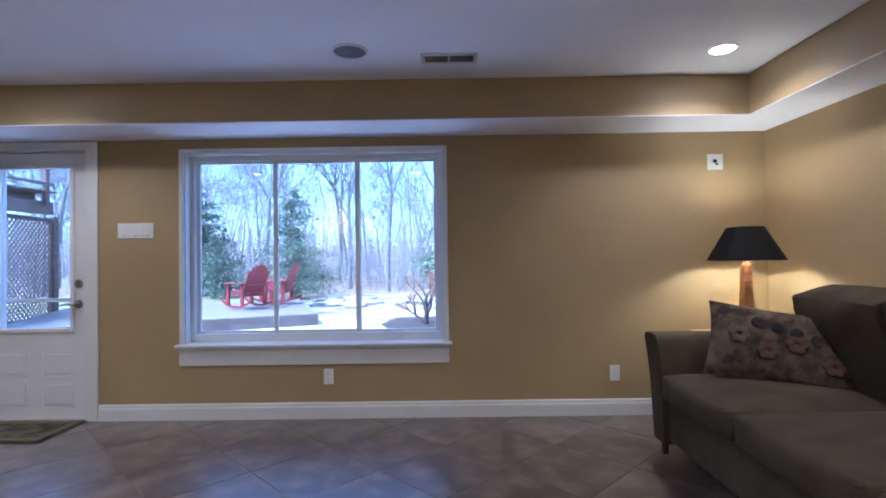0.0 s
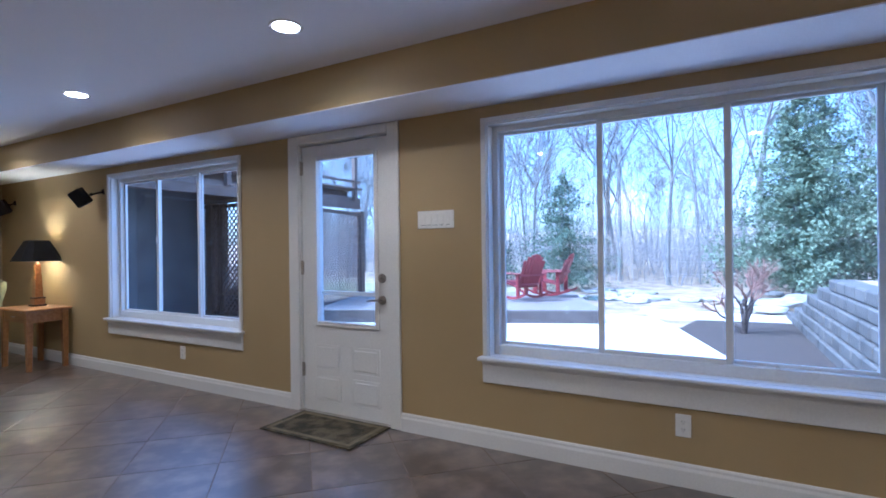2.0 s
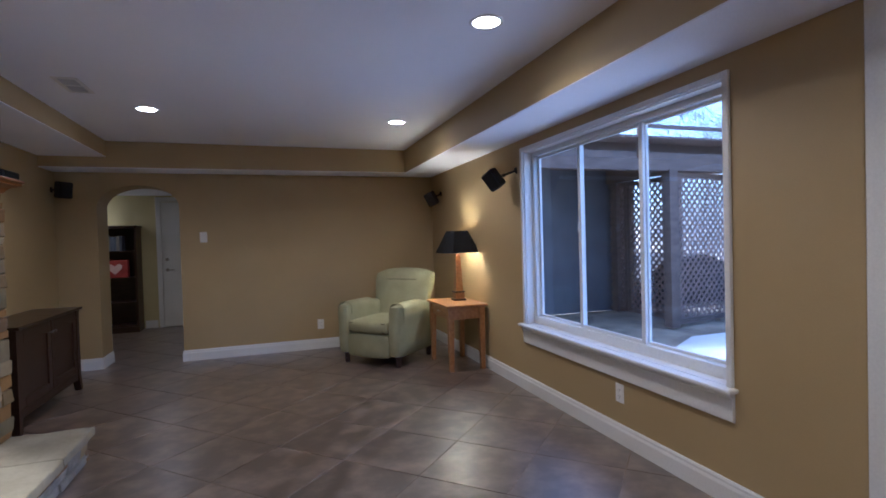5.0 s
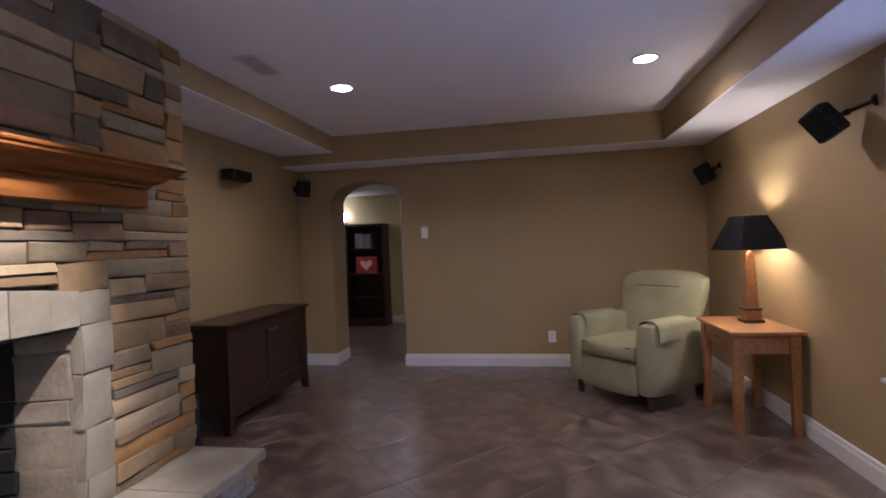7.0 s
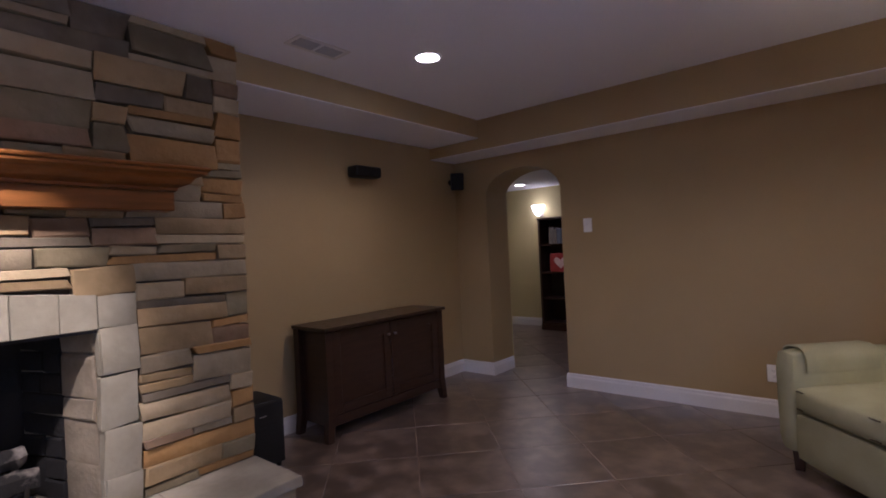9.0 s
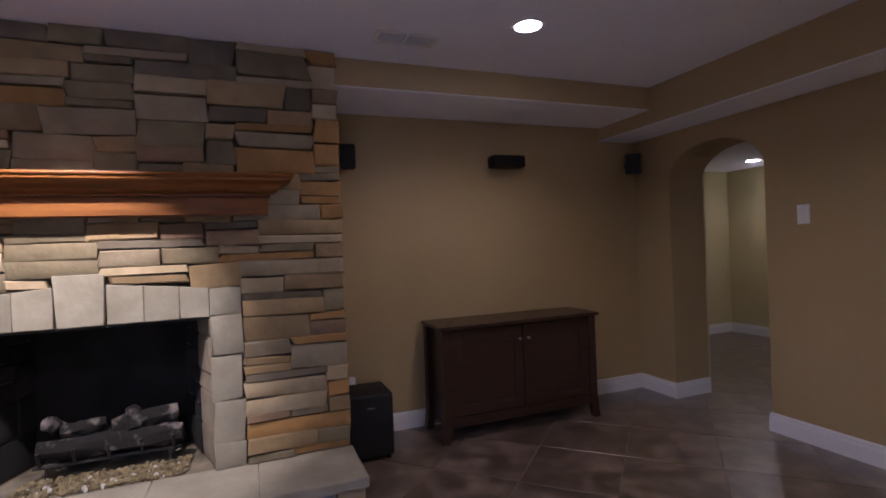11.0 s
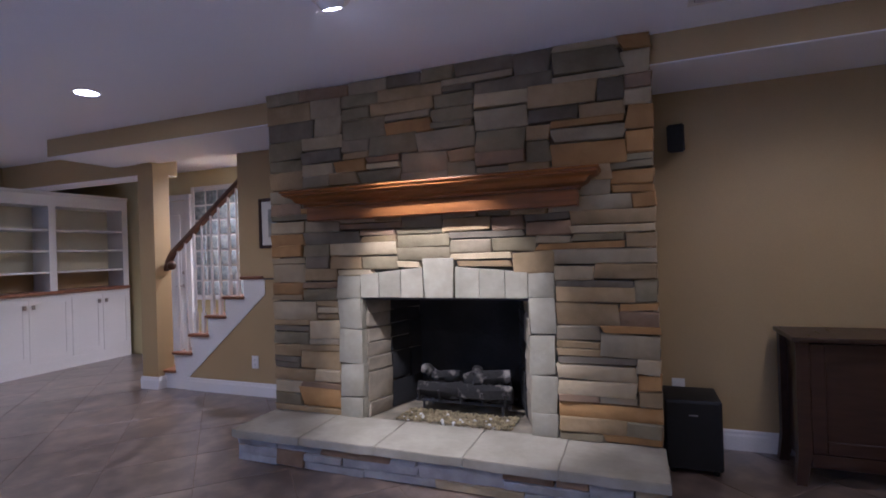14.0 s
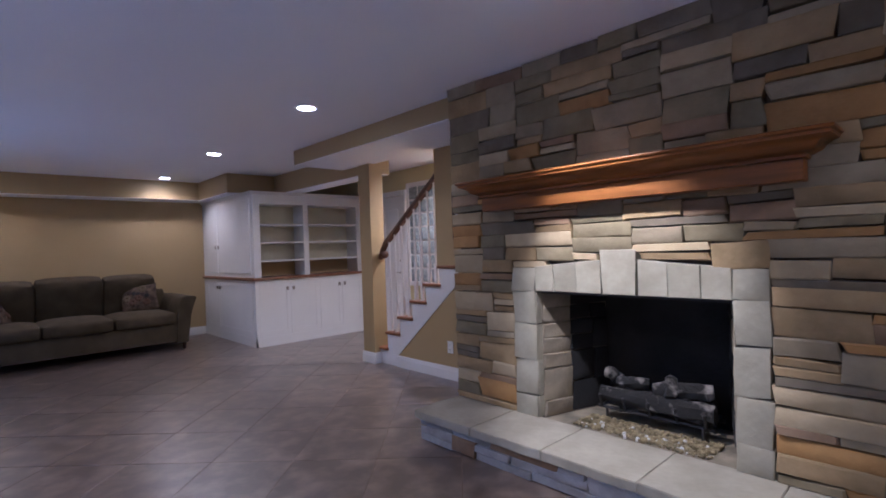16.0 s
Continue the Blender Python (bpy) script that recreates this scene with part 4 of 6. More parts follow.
def pillow(m, label, w=0.52, h=0.46, d=0.17):
    t = thing("throw_pillow", label, "cushion", m, "tapestry cushions")
    bm = bmesh.new()
    n = 14
    for side in (-1, 1):
        g = []
        for j in range(n + 1):
            for i in range(n + 1):
                u, v = 2 * i / n - 1, 2 * j / n - 1
                k = max(0, (1 - u * u) * (1 - v * v)) ** 0.45
                pinch = 1 - 0.06 * (1 - abs(u) ** 2) * abs(v) ** 4 - 0.06 * (1 - abs(v) ** 2) * abs(u) ** 4
                g.append(bm.verts.new((u * w / 2 * pinch, side * d / 2 * k + 0.008 * noise.noise(Vector((u * 3, v * 3, side))), h / 2 + v * h / 2 * pinch)))
        for j in range(n):
            for i in range(n):
                a = j * (n + 1) + i
                bm.faces.new((g[a], g[a + 1], g[a + n + 2], g[a + n + 1]))
    bmesh.ops.remove_doubles(bm, verts=bm.verts[:], dist=0.004)
    part("cover", bm, M_PILLOW, t, smooth=True)

    def on_front(u, v):
        k = max(0, (1 - u * u) * (1 - v * v)) ** 0.45
        return (u * w / 2, -d / 2 * k - 0.006, h / 2 + v * h / 2)
    for k in range(5):
        bm = bmesh.new()
        lathe(bm, [(0.030 - 0.003 * (k % 2), -0.006), (0.028, 0.005), (0.012, 0.008)], 14)
        part("roundel", bm, M_PILLOW_DARK if k % 3 == 0 else M_BLACK, t, "dark woven roundel", m=pose(*on_front(-0.42 + 0.22 * k, 0.40 - 0.09 * k), 90, 0, 0))
    for k, (u, v) in enumerate(((-0.30, -0.30), (0.25, 0.62), (0.42, -0.42), (-0.62, 0.05), (0.02, -0.05))):
        bm = bmesh.new()
        for a in range(6):
            lathe(bm, [(0.024, -0.008), (0.020, 0.004), (0.008, 0.006)], 8, (0.03 * math.cos(a * 1.047), 0.03 * math.sin(a * 1.047), 0))
        part("flower", bm, M_FLOWER[k % 2], t, "woven flower motif", m=pose(*on_front(u, v), 90, 0, 0))


pillow(pose(2.40, 2.70, 0.50, -30, 8, -24), "brown floral tapestry cushion leaning on the sofa arm", 0.80, 0.44, 0.2)
pillow(pose(2.42, 1.22, 0.515, -25, -8, -110), "brown floral tapestry cushion at the end of the sofa", 0.46, 0.40, 0.15)


def armchair():
    t = thing("armchair", "pale sage upholstered recliner armchair with arm covers", "armchair", pose(-7.305, 3.095, 0, 0, 0, 43))
    M = M_CREAM
    w, dp = 0.80, 0.84     # front towards -y
    bm = bmesh.new()
    soft_box(bm, -w / 2 + 0.14, w / 2 - 0.14, -dp / 2 + 0.03, dp / 2 - 0.08, 0.10, 0.34, 0.02)
    part("base", bm, M, t, smooth=True)
    bm = bmesh.new()
    soft_box(bm, -w / 2 + 0.145, w / 2 - 0.145, -dp / 2 + 0.005, -dp / 2 + 0.05, 0.095, 0.325, 0.015, 0.012)
    part("footrest", bm, M, t, smooth=True)
    bm = bmesh.new()
    soft_box(bm, -w / 2 + 0.145, w / 2 - 0.145, -dp / 2 - 0.005, dp / 2 - 0.22, 0.335, 0.475, 0.04, 0.02)
    c = part("seat_cushion", bm, M, t, smooth=True)
    for z in (0.36, 0.45):
        bm = bmesh.new()
        cyl(bm, (-w / 2 + 0.17, -dp / 2 - 0.002, z), (w / 2 - 0.17, -dp / 2 - 0.002, z), 0.004, seg=6)
        part("piping", bm, M_SOFA, c)
    # back: a thick padded slab, wider towards its rounded top, leaning backwards
    bm = bmesh.new()
    soft_box(bm, -0.40, 0.40, -0.085, 0.085, 0.0, 0.64, 0.07, 0.018)
    bmesh.ops.subdivide_edges(bm, edges=bm.edges[:], cuts=1, use_grid_fill=True)
    for v in bm.verts:
        k, u = v.co.z / 0.64, v.co.x / 0.40
        v.co.x *= 0.70 + 0.30 * max(0, k) ** 0.9
        v.co.y += 0.225 + 0.175 * k - 0.03 * u * u
        v.co.z += 0.30 + 0.025 * (1 - u * u) * k
    part("backrest", bm, M, t, smooth=True)
    bm = bmesh.new()
    for i in range(8):
        a, b = -0.20 + 0.05 * i, -0.15 + 0.05 * i
        cyl(bm, (a, 0.274 - 0.19 * a * a, 0.855), (b, 0.274 - 0.19 * b * b, 0.855), 0.0035, seg=6)
    part("seam", bm, M_SOFA, t, "dark seam across the backrest")
    for s in (-1, 1):
        bm = bmesh.new()
        xc = s * (w / 2 - 0.078)
        soft_box(bm, xc - 0.08, xc + 0.08, -dp / 2, dp / 2 - 0.05, 0.10, 0.645, 0.062, 0.006)
        for v in bm.verts:
            back = (v.co.y + dp / 2) / (dp - 0.05)
            if v.co.z > 0.4:
                v.co.z -= 0.035 * back ** 2
            v.co.x += s * 0.012 * max(0, (v.co.z - 0.3) / 0.35)
        arm = part("arm", bm, M, t, smooth=True)
        xo = xc + s * 0.010
        outer, inner = [], []
        r0, hw2 = 0.064, 0.086
        for ring, rr in ((outer, 0.006), (inner, 0.0)):
            ring.append((xo - s * (hw2 + rr), 0.535))
            for k in range(6):
                a = math.pi / 2 * k / 5
                ring.append((xo - s * (hw2 - r0 + (r0 + rr) * math.cos(a)), 0.589 + (r0 + rr) * math.sin(a)))
            for k in range(6):
                a = math.pi / 2 * (1 - k / 5)
                ring.append((xo + s * (hw2 - r0 + (r0 + rr) * math.cos(a)), 0.589 + (r0 + rr) * math.sin(a)))
            ring.append((xo + s * (hw2 + rr), 0.505))
        bm = bmesh.new()
        prism(bm, outer + inner[::-1], 0.40, "y", -dp / 2 + 0.07)
        part("arm_cover", bm, M, arm, "sage cloth arm cover", smooth=True)
    for x in (-0.33, 0.33):
        for y in (-0.34, 0.28):
            bm = bmesh.new()
            lathe(bm, [(0.030, 0.0), (0.040, 0.105)], 4, (x, y, 0))
            part("foot", bm, M_DARKWOOD, t)


armchair()


# ---- side tables and lamps ----
def side_table(m, w, dp, h, label):
    t = thing("side_table", label, "side table", m)
    bm = bmesh.new()
    bx(bm, -w / 2, w / 2, -dp / 2, dp / 2, h - 0.025, h, 0.006, 2)
    part("tabletop", bm, M_OAK, t)
    ins = 0.03
    for sx in (-1, 1):
        for sy in (-1, 1):
            bm = bmesh.new()
            x, y = sx * (w / 2 - ins - 0.025), sy * (dp / 2 - ins - 0.025)
            lo = [bm.verts.new((x + a * 0.021 + sx * 0.004, y + b * 0.021 + sy * 0.004, 0)) for a, b in ((-1, -1), (1, -1), (1, 1), (-1, 1))]
            hi = [bm.verts.new((x + a * 0.031, y + b * 0.031, h - 0.025)) for a, b in ((-1, -1), (1, -1), (1, 1), (-1, 1))]
            for i in range(4):
                j = (i + 1) % 4
                bm.faces.new((lo[i], lo[j], hi[j], hi[i]))
            bm.faces.new(lo[::-1]), bm.faces.new(hi)
            part("leg", bm, M_OAK, t)
    a, b = w / 2 - ins - 0.045, dp / 2 - ins - 0.045
    for x0, x1, y0, y1 in ((-a, a, -b - 0.035, -b - 0.015), (-a, a, b + 0.015, b + 0.035), (-a - 0.035, -a - 0.015, -b, b), (a + 0.015, a + 0.035, -b, b)):
        block("apron", M_OAK, (x0, x1, y0, y1, h - 0.145, h - 0.025), parent=t)
    dr = block("drawer_front", M_OAK, (-a + 0.03, a - 0.03, -b - 0.042, -b - 0.034, h - 0.132, h - 0.038), parent=t, bevel=0.003)
    bm = bmesh.new()
    cyl(bm, (-0.03, -b - 0.056, h - 0.085), (0.03, -b - 0.056, h - 0.085), 0.005, seg=8)
    for x in (-0.028, 0.028):
        cyl(bm, (x, -b - 0.04, h - 0.085), (x, -b - 0.058, h - 0.085), 0.004, seg=8)
    part("handle", bm, M_NICKEL, dr)
    return t


M_SHADE = material("black paper lampshade", (0.010, 0.010, 0.012), (0.016, 0.016, 0.018), 10, 0.8, 0.1, 200)
M_GILT = material("pale gold shade lining", (0.70, 0.55, 0.28), (0.74, 0.60, 0.32), 10, 0.6, 0.0)


def table_lamp(x, y, z, label):
    t = thing("table_lamp", label, "table lamp", pose(x, y, z), "obelisk table lamps")
    for w, za, zb, mt in ((0.064, 0.0, 0.020, M_DARKWOOD), (0.050, 0.020, 0.085, M_OAK), (0.056, 0.085, 0.10, M_DARKWOOD)):
        bm = bmesh.new()
        bx(bm, -w, w, -w, w, za, zb, 0.004)
        part("plinth", bm, mt, t)
    bm = bmesh.new()
    for za, zb, wa, wb in ((0.10, 0.47, 0.038, 0.023), (0.47, 0.49, 0.023, 0.012)):
        lo = [bm.verts.new((a * wa, b * wa, za)) for a, b in ((-1, -1), (1, -1), (1, 1), (-1, 1))]
        hi = [bm.verts.new((a * wb, b * wb, zb)) for a, b in ((-1, -1), (1, -1), (1, 1), (-1, 1))]
        for i in range(4):
            j = (i + 1) % 4
            bm.faces.new((lo[i], lo[j], hi[j], hi[i]))
        bm.faces.new(lo[::-1]), bm.faces.new(hi)
    part("obelisk", bm, M_OAK, t, "honey wood obelisk column")
    z0, z1 = 0.505, 0.735
    for nm, mt, k in (("shade", M_SHADE, 0.0), ("shade_lining", M_GILT, 0.004)):
        bm = bmesh.new()
        rings = []
        for zz, r in ((z0, 0.205), (z1, 0.098)):
            c = r * 0.62
            pts = [(r, c), (c, r), (-c, r), (-r, c), (-r, -c), (-c, -r), (c, -r), (r, -c)]
            rings.append([bm.verts.new((px * (1 - k * 6), py * (1 - k * 6), zz)) for px, py in pts])
        for i in range(8):
            j = (i + 1) % 8
            bm.faces.new((rings[0][i], rings[0][j], rings[1][j], rings[1][i]))
        bmesh.ops.solidify(bm, geom=bm.faces[:], thickness=0.0015)
        part(nm, bm, mt, t)
    bm = bmesh.new()
    for a in range(3):
        cyl(bm, (0, 0, z1 - 0.02), (0.085 * math.cos(a * 2.1), 0.085 * math.sin(a * 2.1), z1 - 0.004), 0.002, seg=5)
    cyl(bm, (0, 0, 0.49), (0, 0, 0.595), 0.012, seg=10)
    cyl(bm, (0, 0, 0.66), (0, 0, z1 + 0.02), 0.003, seg=6)
    part("socket", bm, M_NICKEL, t)
    bm = bmesh.new()
    bmesh.ops.create_uvsphere(bm, u_segments=14, v_segments=10, radius=0.03, matrix=pose(0, 0, 0.625))
    part("bulb", bm, M_BULB, t, "lit bulb", smooth=True)
    la = new("table_lamp_light", bpy.data.lights.new("table_lamp_light", "POINT"))
    la.data.energy, la.data.color, la.data.shadow_soft_size = TABLE_LAMP, (1.0, 0.81, 0.45), 0.035
    la.matrix_world = pose(x, y, z + 0.625)


side_table(pose(-6.715, 3.675, 0), 0.67, 0.435, 0.655, "honey oak side table with a drawer beside the armchair")
table_lamp(-6.785, 3.735, 0.655, "wooden obelisk table lamp, black shade, lit, beside the armchair")
side_table(pose(2.70, 3.60, 0), 0.55, 0.42, 0.65, "honey oak side table in the corner behind the sofa arm")
table_lamp(2.72, 3.58, 0.65, "wooden obelisk table lamp, black shade, lit, behind the sofa")
bm = bmesh.new()
bx(bm, -0.06, 0.06, -0.02, 0.02, -0.008, 0.008, 0.004)
tagged(part("remote_control", bm, M_BLACK, m=pose(2.50, 3.50, 0.664, 0, 14, 20)), "black remote control lying on the side table", "remote control")

# door mat
mat_ = thing("door_mat", "brown patterned door mat in front of the garden door", "door mat", pose(-2.495, 3.675, 0.004) @ Matrix.Diagonal((1.03, 1.05, 1, 1)))
M_MAT = material("olive brown mat pile", (0.040, 0.034, 0.020), (0.13, 0.105, 0.055), 9, 1.0, 0.8, 300, contrast=(0.42, 0.6))
M_MATEDGE = material("tan mat border", (0.16, 0.13, 0.075), (0.22, 0.18, 0.10), 14, 1.0, 0.6, 300)
block("field", M_MAT, (-0.33, 0.33, -0.15, 0.15, 0, 0.008), parent=mat_)
block("border", M_MATEDGE, (-0.36, 0.36, -0.18, -0.15, 0, 0.009), (-0.36, 0.36, 0.15, 0.18, 0, 0.009), (-0.36, -0.33, -0.15, 0.15, 0, 0.009), (0.33, 0.36, -0.15, 0.15, 0, 0.009), parent=mat_)
block("edge", M_MAT, (-0.39, 0.39, -0.205, -0.18, 0, 0.007), (-0.39, 0.39, 0.18, 0.205, 0, 0.007), (-0.39, -0.36, -0.18, 0.18, 0, 0.007), (0.36, 0.39, -0.18, 0.18, 0, 0.007), parent=mat_)

# ---- staircase, post and back wall ----
YBK = -1.62
structure("wall_back", M_HALL, "pale yellow wall behind the stairs", (-3.4, XE + 0.2, YBK - 0.15, YBK, 0, 2.6), category="wall")
structure("wall_landing", M_WALL, "tan painted wall above the stair landing", (FX1 - 0.12, -1.94, YST - 0.12, YST, 1.08, 2.6), category="wall")
structure("wall_closure", M_HALL, "pale yellow wall at the end of the stairwell", (-3.55, -3.4, YBK, YST - 0.12, 0, 2.6), category="wall")
RISE, RUN, N1 = 0.1833, 0.22, -0.85
stairs = thing("staircase", "white and oak staircase with a dark wooden handrail", "staircase", kind="structure")
M_TREAD = material("stained oak tread", (0.16, 0.065, 0.024), (0.24, 0.105, 0.042), 5, 0.35, 0.05, 60, stretch=(6, 1, 6))
M_RAIL = material("dark stained handrail", (0.055, 0.024, 0.012), (0.085, 0.038, 0.018), 5, 0.35, 0.03, 60)
for k in range(1, 7):
    n = N1 - RUN * (k - 1)
    z = RISE * k
    bm = bmesh.new()
    bx(bm, n - RUN - 0.035 - (0.0 if k < 6 else 1.1), n, YBK + 0.004, YST + 0.025 if k < 6 else YST - 0.125, z - 0.03, z, 0.010, 2)
    if k == 6:
        bx(bm, n - 0.26, n, YST - 0.12, YST + 0.025, z - 0.03, z, 0.010, 2)
    part("tread", bm, M_TREAD, stairs)
    block("riser", M_WHITE, (n - 0.04, n - 0.025, YBK + 0.004, YST - 0.01, z - RISE, z - 0.03), parent=stairs)
def skirt_z(x):
    return max(0.0, 0.12 + (N1 - 0.42 - x) * 0.853)
bm = bmesh.new()
for k in range(1, 7):
    xa, xb, zt = N1 - RUN * (k - 1) - 0.025, (N1 - RUN * k - 0.025 if k < 6 else -2.22), RISE * k - 0.03
    cuts = [xa] + ([N1 - 0.42] if xb < N1 - 0.42 < xa else []) + [xb]
    for c, e in zip(cuts, cuts[1:]):
        lo = [(c, skirt_z(c) if c < N1 - 0.415 else 0.0), (e, skirt_z(e) if e < N1 - 0.425 else 0.0)]
        prism(bm, [lo[0], lo[1], (e, zt), (c, zt)], 0.022, "y", YST - 0.02)
part("stringer", bm, M_WHITE, stairs)
bm = bmesh.new()
prism(bm, [(N1 - 0.40, 0), (FX1 - 0.12, 0), (FX1 - 0.12, 1.08), (-2.0, 1.06), (-2.0, 0.80), (N1 - 0.40, 0.13)], 0.096, "y", YST - 0.10)
tagged(part("wall_understair", bm, M_WALL), "tan painted wall under the stairs", "wall", kind="structure")
baseboard("baseboard_9", (N1 - 0.40, YST), (FX1, YST), (0, 1))
slope = RISE / RUN
def rail_z(x):
    return 1.33 + (-1.05 - x) * 0.745
for k in range(2, 7):
    n = N1 - RUN * (k - 1)
    for dx in (0.045, 0.145):
        x = n - dx
        if x < -1.92 or (k == 6):
            continue
        bm = bmesh.new()
        z0, z1 = RISE * k, rail_z(x) - 0.02
        bx(bm, x - 0.016, x + 0.016, -0.016, 0.016, z0, z0 + 0.2)
        lathe(bm, [(0.015, z0 + 0.2), (0.011, z0 + 0.23), (0.015, z0 + 0.26), (0.009, z1)], 8, (x, 0, 0))
        part("baluster", bm, M_WHITE, stairs, m=pose(0, YST - 0.045, 0), smooth=True)
bm = bmesh.new()
prof = [(-0.028, -0.018), (0.028, -0.018), (0.032, 0.006), (0.022, 0.03), (-0.022, 0.03), (-0.032, 0.006)]
line = [(-0.885, 1.155), (-0.93, 1.16), (-0.975, 1.20), (-1.00, 1.26), (-1.05, rail_z(-1.05)), (-1.95, rail_z(-1.95))]
rings = []
for i, (x, z) in enumerate(line):
    a, b = Vector(line[max(0, i - 1)]), Vector(line[min(len(line) - 1, i + 1)])
    d = (b - a).normalized()
    nx, nz = d.y, -d.x
    rings.append([bm.verts.new((x + nx * w * (-1 if nz < 0 else 1), YST - 0.045 + u, z + abs(nz) * w)) for u, w in prof])
for a, b in zip(rings, rings[1:]):
    for i in range(6):
        j = (i + 1) % 6
        bm.faces.new((a[i], a[j], b[j], b[i]))
bm.faces.new(rings[0]), bm.faces.new(rings[-1][::-1])
part("handrail", bm, M_RAIL, stairs, "dark stained handrail", smooth=True)
bm = bmesh.new()
bmesh.ops.create_uvsphere(bm, u_segments=12, v_segments=8, radius=0.045, matrix=pose(-1.03, YST - 0.045, 1.215))
part("volute", bm, M_RAIL, stairs, "dark turned rail fitting", smooth=True)
structure("post", M_WALL, "square tan painted post beside the stairs", (-0.955, -0.745, -0.51, -0.33, 0.12, CEIL), category="post")
for nm, p, q, f in (("baseboard_10", (-0.971, -0.33), (-0.729, -0.33), (0, 1)), ("baseboard_11", (-0.955, -0.51), (-0.955, -0.33), (-1, 0)), ("baseboard_12", (-0.745, -0.51), (-0.745, -0.33), (1, 0))):
    baseboard(nm, p, q, f)
structure("post_core", M_WHITE, "white base of the post", (-0.9545, -0.7455, -0.5095, -0.3305, 0, 0.12), category="post")
# glass block window and door on the back wall
gb = thing("window_3", "glass block window with white joints behind the stairs", "glass block window", kind="structure")
M_BLOCK = material("rippled glass block", (0.20, 0.24, 0.25), (0.40, 0.44, 0.44), 22, 0.08, 0.6, 30, rand=0.08, spec=0.8)
gx, gz, gs = -0.10, 0.80, 0.192
me = None
for i in range(5):
    for j in range(7):
        if me is None:
            bm = bmesh.new()
            bx(bm, -gs / 2 + 0.012, gs / 2 - 0.012, 0, 0.02, -gs / 2 + 0.012, gs / 2 - 0.012, 0.009, 2)
            me = mesh_of("glass_block", bm, M_BLOCK, True)
        ob = new("glass_block", me)
        ob.parent = gb
        ob.matrix_basis = pose(gx - gs * (i + 0.5), YBK + 0.004, gz + gs * (j + 0.5))
block("grid", M_WHITE, (gx - 5 * gs, gx, YBK, YBK + 0.012, gz, gz + 7 * gs), parent=gb)
block("casing", M_WHITE, (gx, gx + 0.05, YBK, YBK + 0.025, gz - 0.05, gz + 7 * gs + 0.05), (gx - 5 * gs - 0.05, gx - 5 * gs, YBK, YBK + 0.025, gz - 0.05, gz + 7 * gs + 0.05), (gx - 5 * gs, gx, YBK, YBK + 0.025, gz + 7 * gs, gz + 7 * gs + 0.05), (gx - 5 * gs, gx, YBK, YBK + 0.025, gz - 0.05, gz), parent=gb, bevel=0.003)


def panel_door(name, m, w, label, handle_side=1):
    """A six-panel style door with casing; its face looks towards local -y."""
    t = thing(name, label, "door", m, kind="structure")
    block("door_leaf", M_WHITE, (-w / 2, w / 2, -0.012, 0.02, 0.01, 2.03), parent=t)
    for x0, x1 in ((-w / 2 + 0.11, -0.04), (0.04, w / 2 - 0.11)):
        for z0, z1 in ((0.2, 0.75), (0.9, 1.85)):
            bm = bmesh.new()
            bx(bm, x0, x1, -0.018, -0.010, z0, z1, 0.006)
            part("panel", bm, M_WHITE, t)
    for a, b, c, e in ((-w / 2 - 0.075, -w / 2 - 0.004, 0, 2.11), (w / 2 + 0.004, w / 2 + 0.075, 0, 2.11), (-w / 2 - 0.004, w / 2 + 0.004, 2.04, 2.11)):
        block("casing", M_WHITE, (a, b, -0.03, 0.02, c, e), parent=t, bevel=0.004)
    bm = bmesh.new()
    hx = handle_side * (w / 2 - 0.065)
    for z, r in ((0.93, 0.028), (1.10, 0.026)):
        cyl(bm, (hx, -0.012, z), (hx, -0.03, z), r, r * 0.8, 16)
    cyl(bm, (hx, -0.04, 0.93), (hx - handle_side * 0.11, -0.045, 0.93), 0.009, 0.007, 8)
    part("door_handle", bm, M_NICKEL, t, "satin nickel lever", smooth=True)


panel_door("door_3", pose(0.40, YBK + 0.022, 0, 0, 0, 180), 0.76, "white panelled door behind the stairs", 1)
# framed picture on the landing wall
def picture(m, w, h, label):
    t = thing("framed_picture", label, "picture", m, "framed pictures")
    f, inset = 0.028, min(0.10, w * 0.25)
    block("frame", M_DARKWOOD, (-w / 2, -w / 2 + f, -0.022, 0, -h / 2, h / 2), (w / 2 - f, w / 2, -0.022, 0, -h / 2, h / 2), (-w / 2 + f, w / 2 - f, -0.022, 0, -h / 2, -h / 2 + f), (-w / 2 + f, w / 2 - f, -0.022, 0, h / 2 - f, h / 2), parent=t, bevel=0.003)
    block("mount", material("cream picture mount", (0.62, 0.60, 0.54), (0.66, 0.64, 0.58), 5, 0.8, 0.0), (-w / 2 + f, w / 2 - f, -0.010, -0.002, -h / 2 + f, h / 2 - f), parent=t)
    block("print", material("muted grey print", (0.16, 0.17, 0.16), (0.38, 0.37, 0.33), 9, 0.7, 0.0), (-w / 2 + inset, w / 2 - inset, -0.012, -0.0101, -h / 2 + inset, h / 2 - inset), parent=t)
picture(pose(-2.39, YST, 1.575, 0, 0, 180), 0.40, 0.45, "framed print on the landing wall beside the chimney")

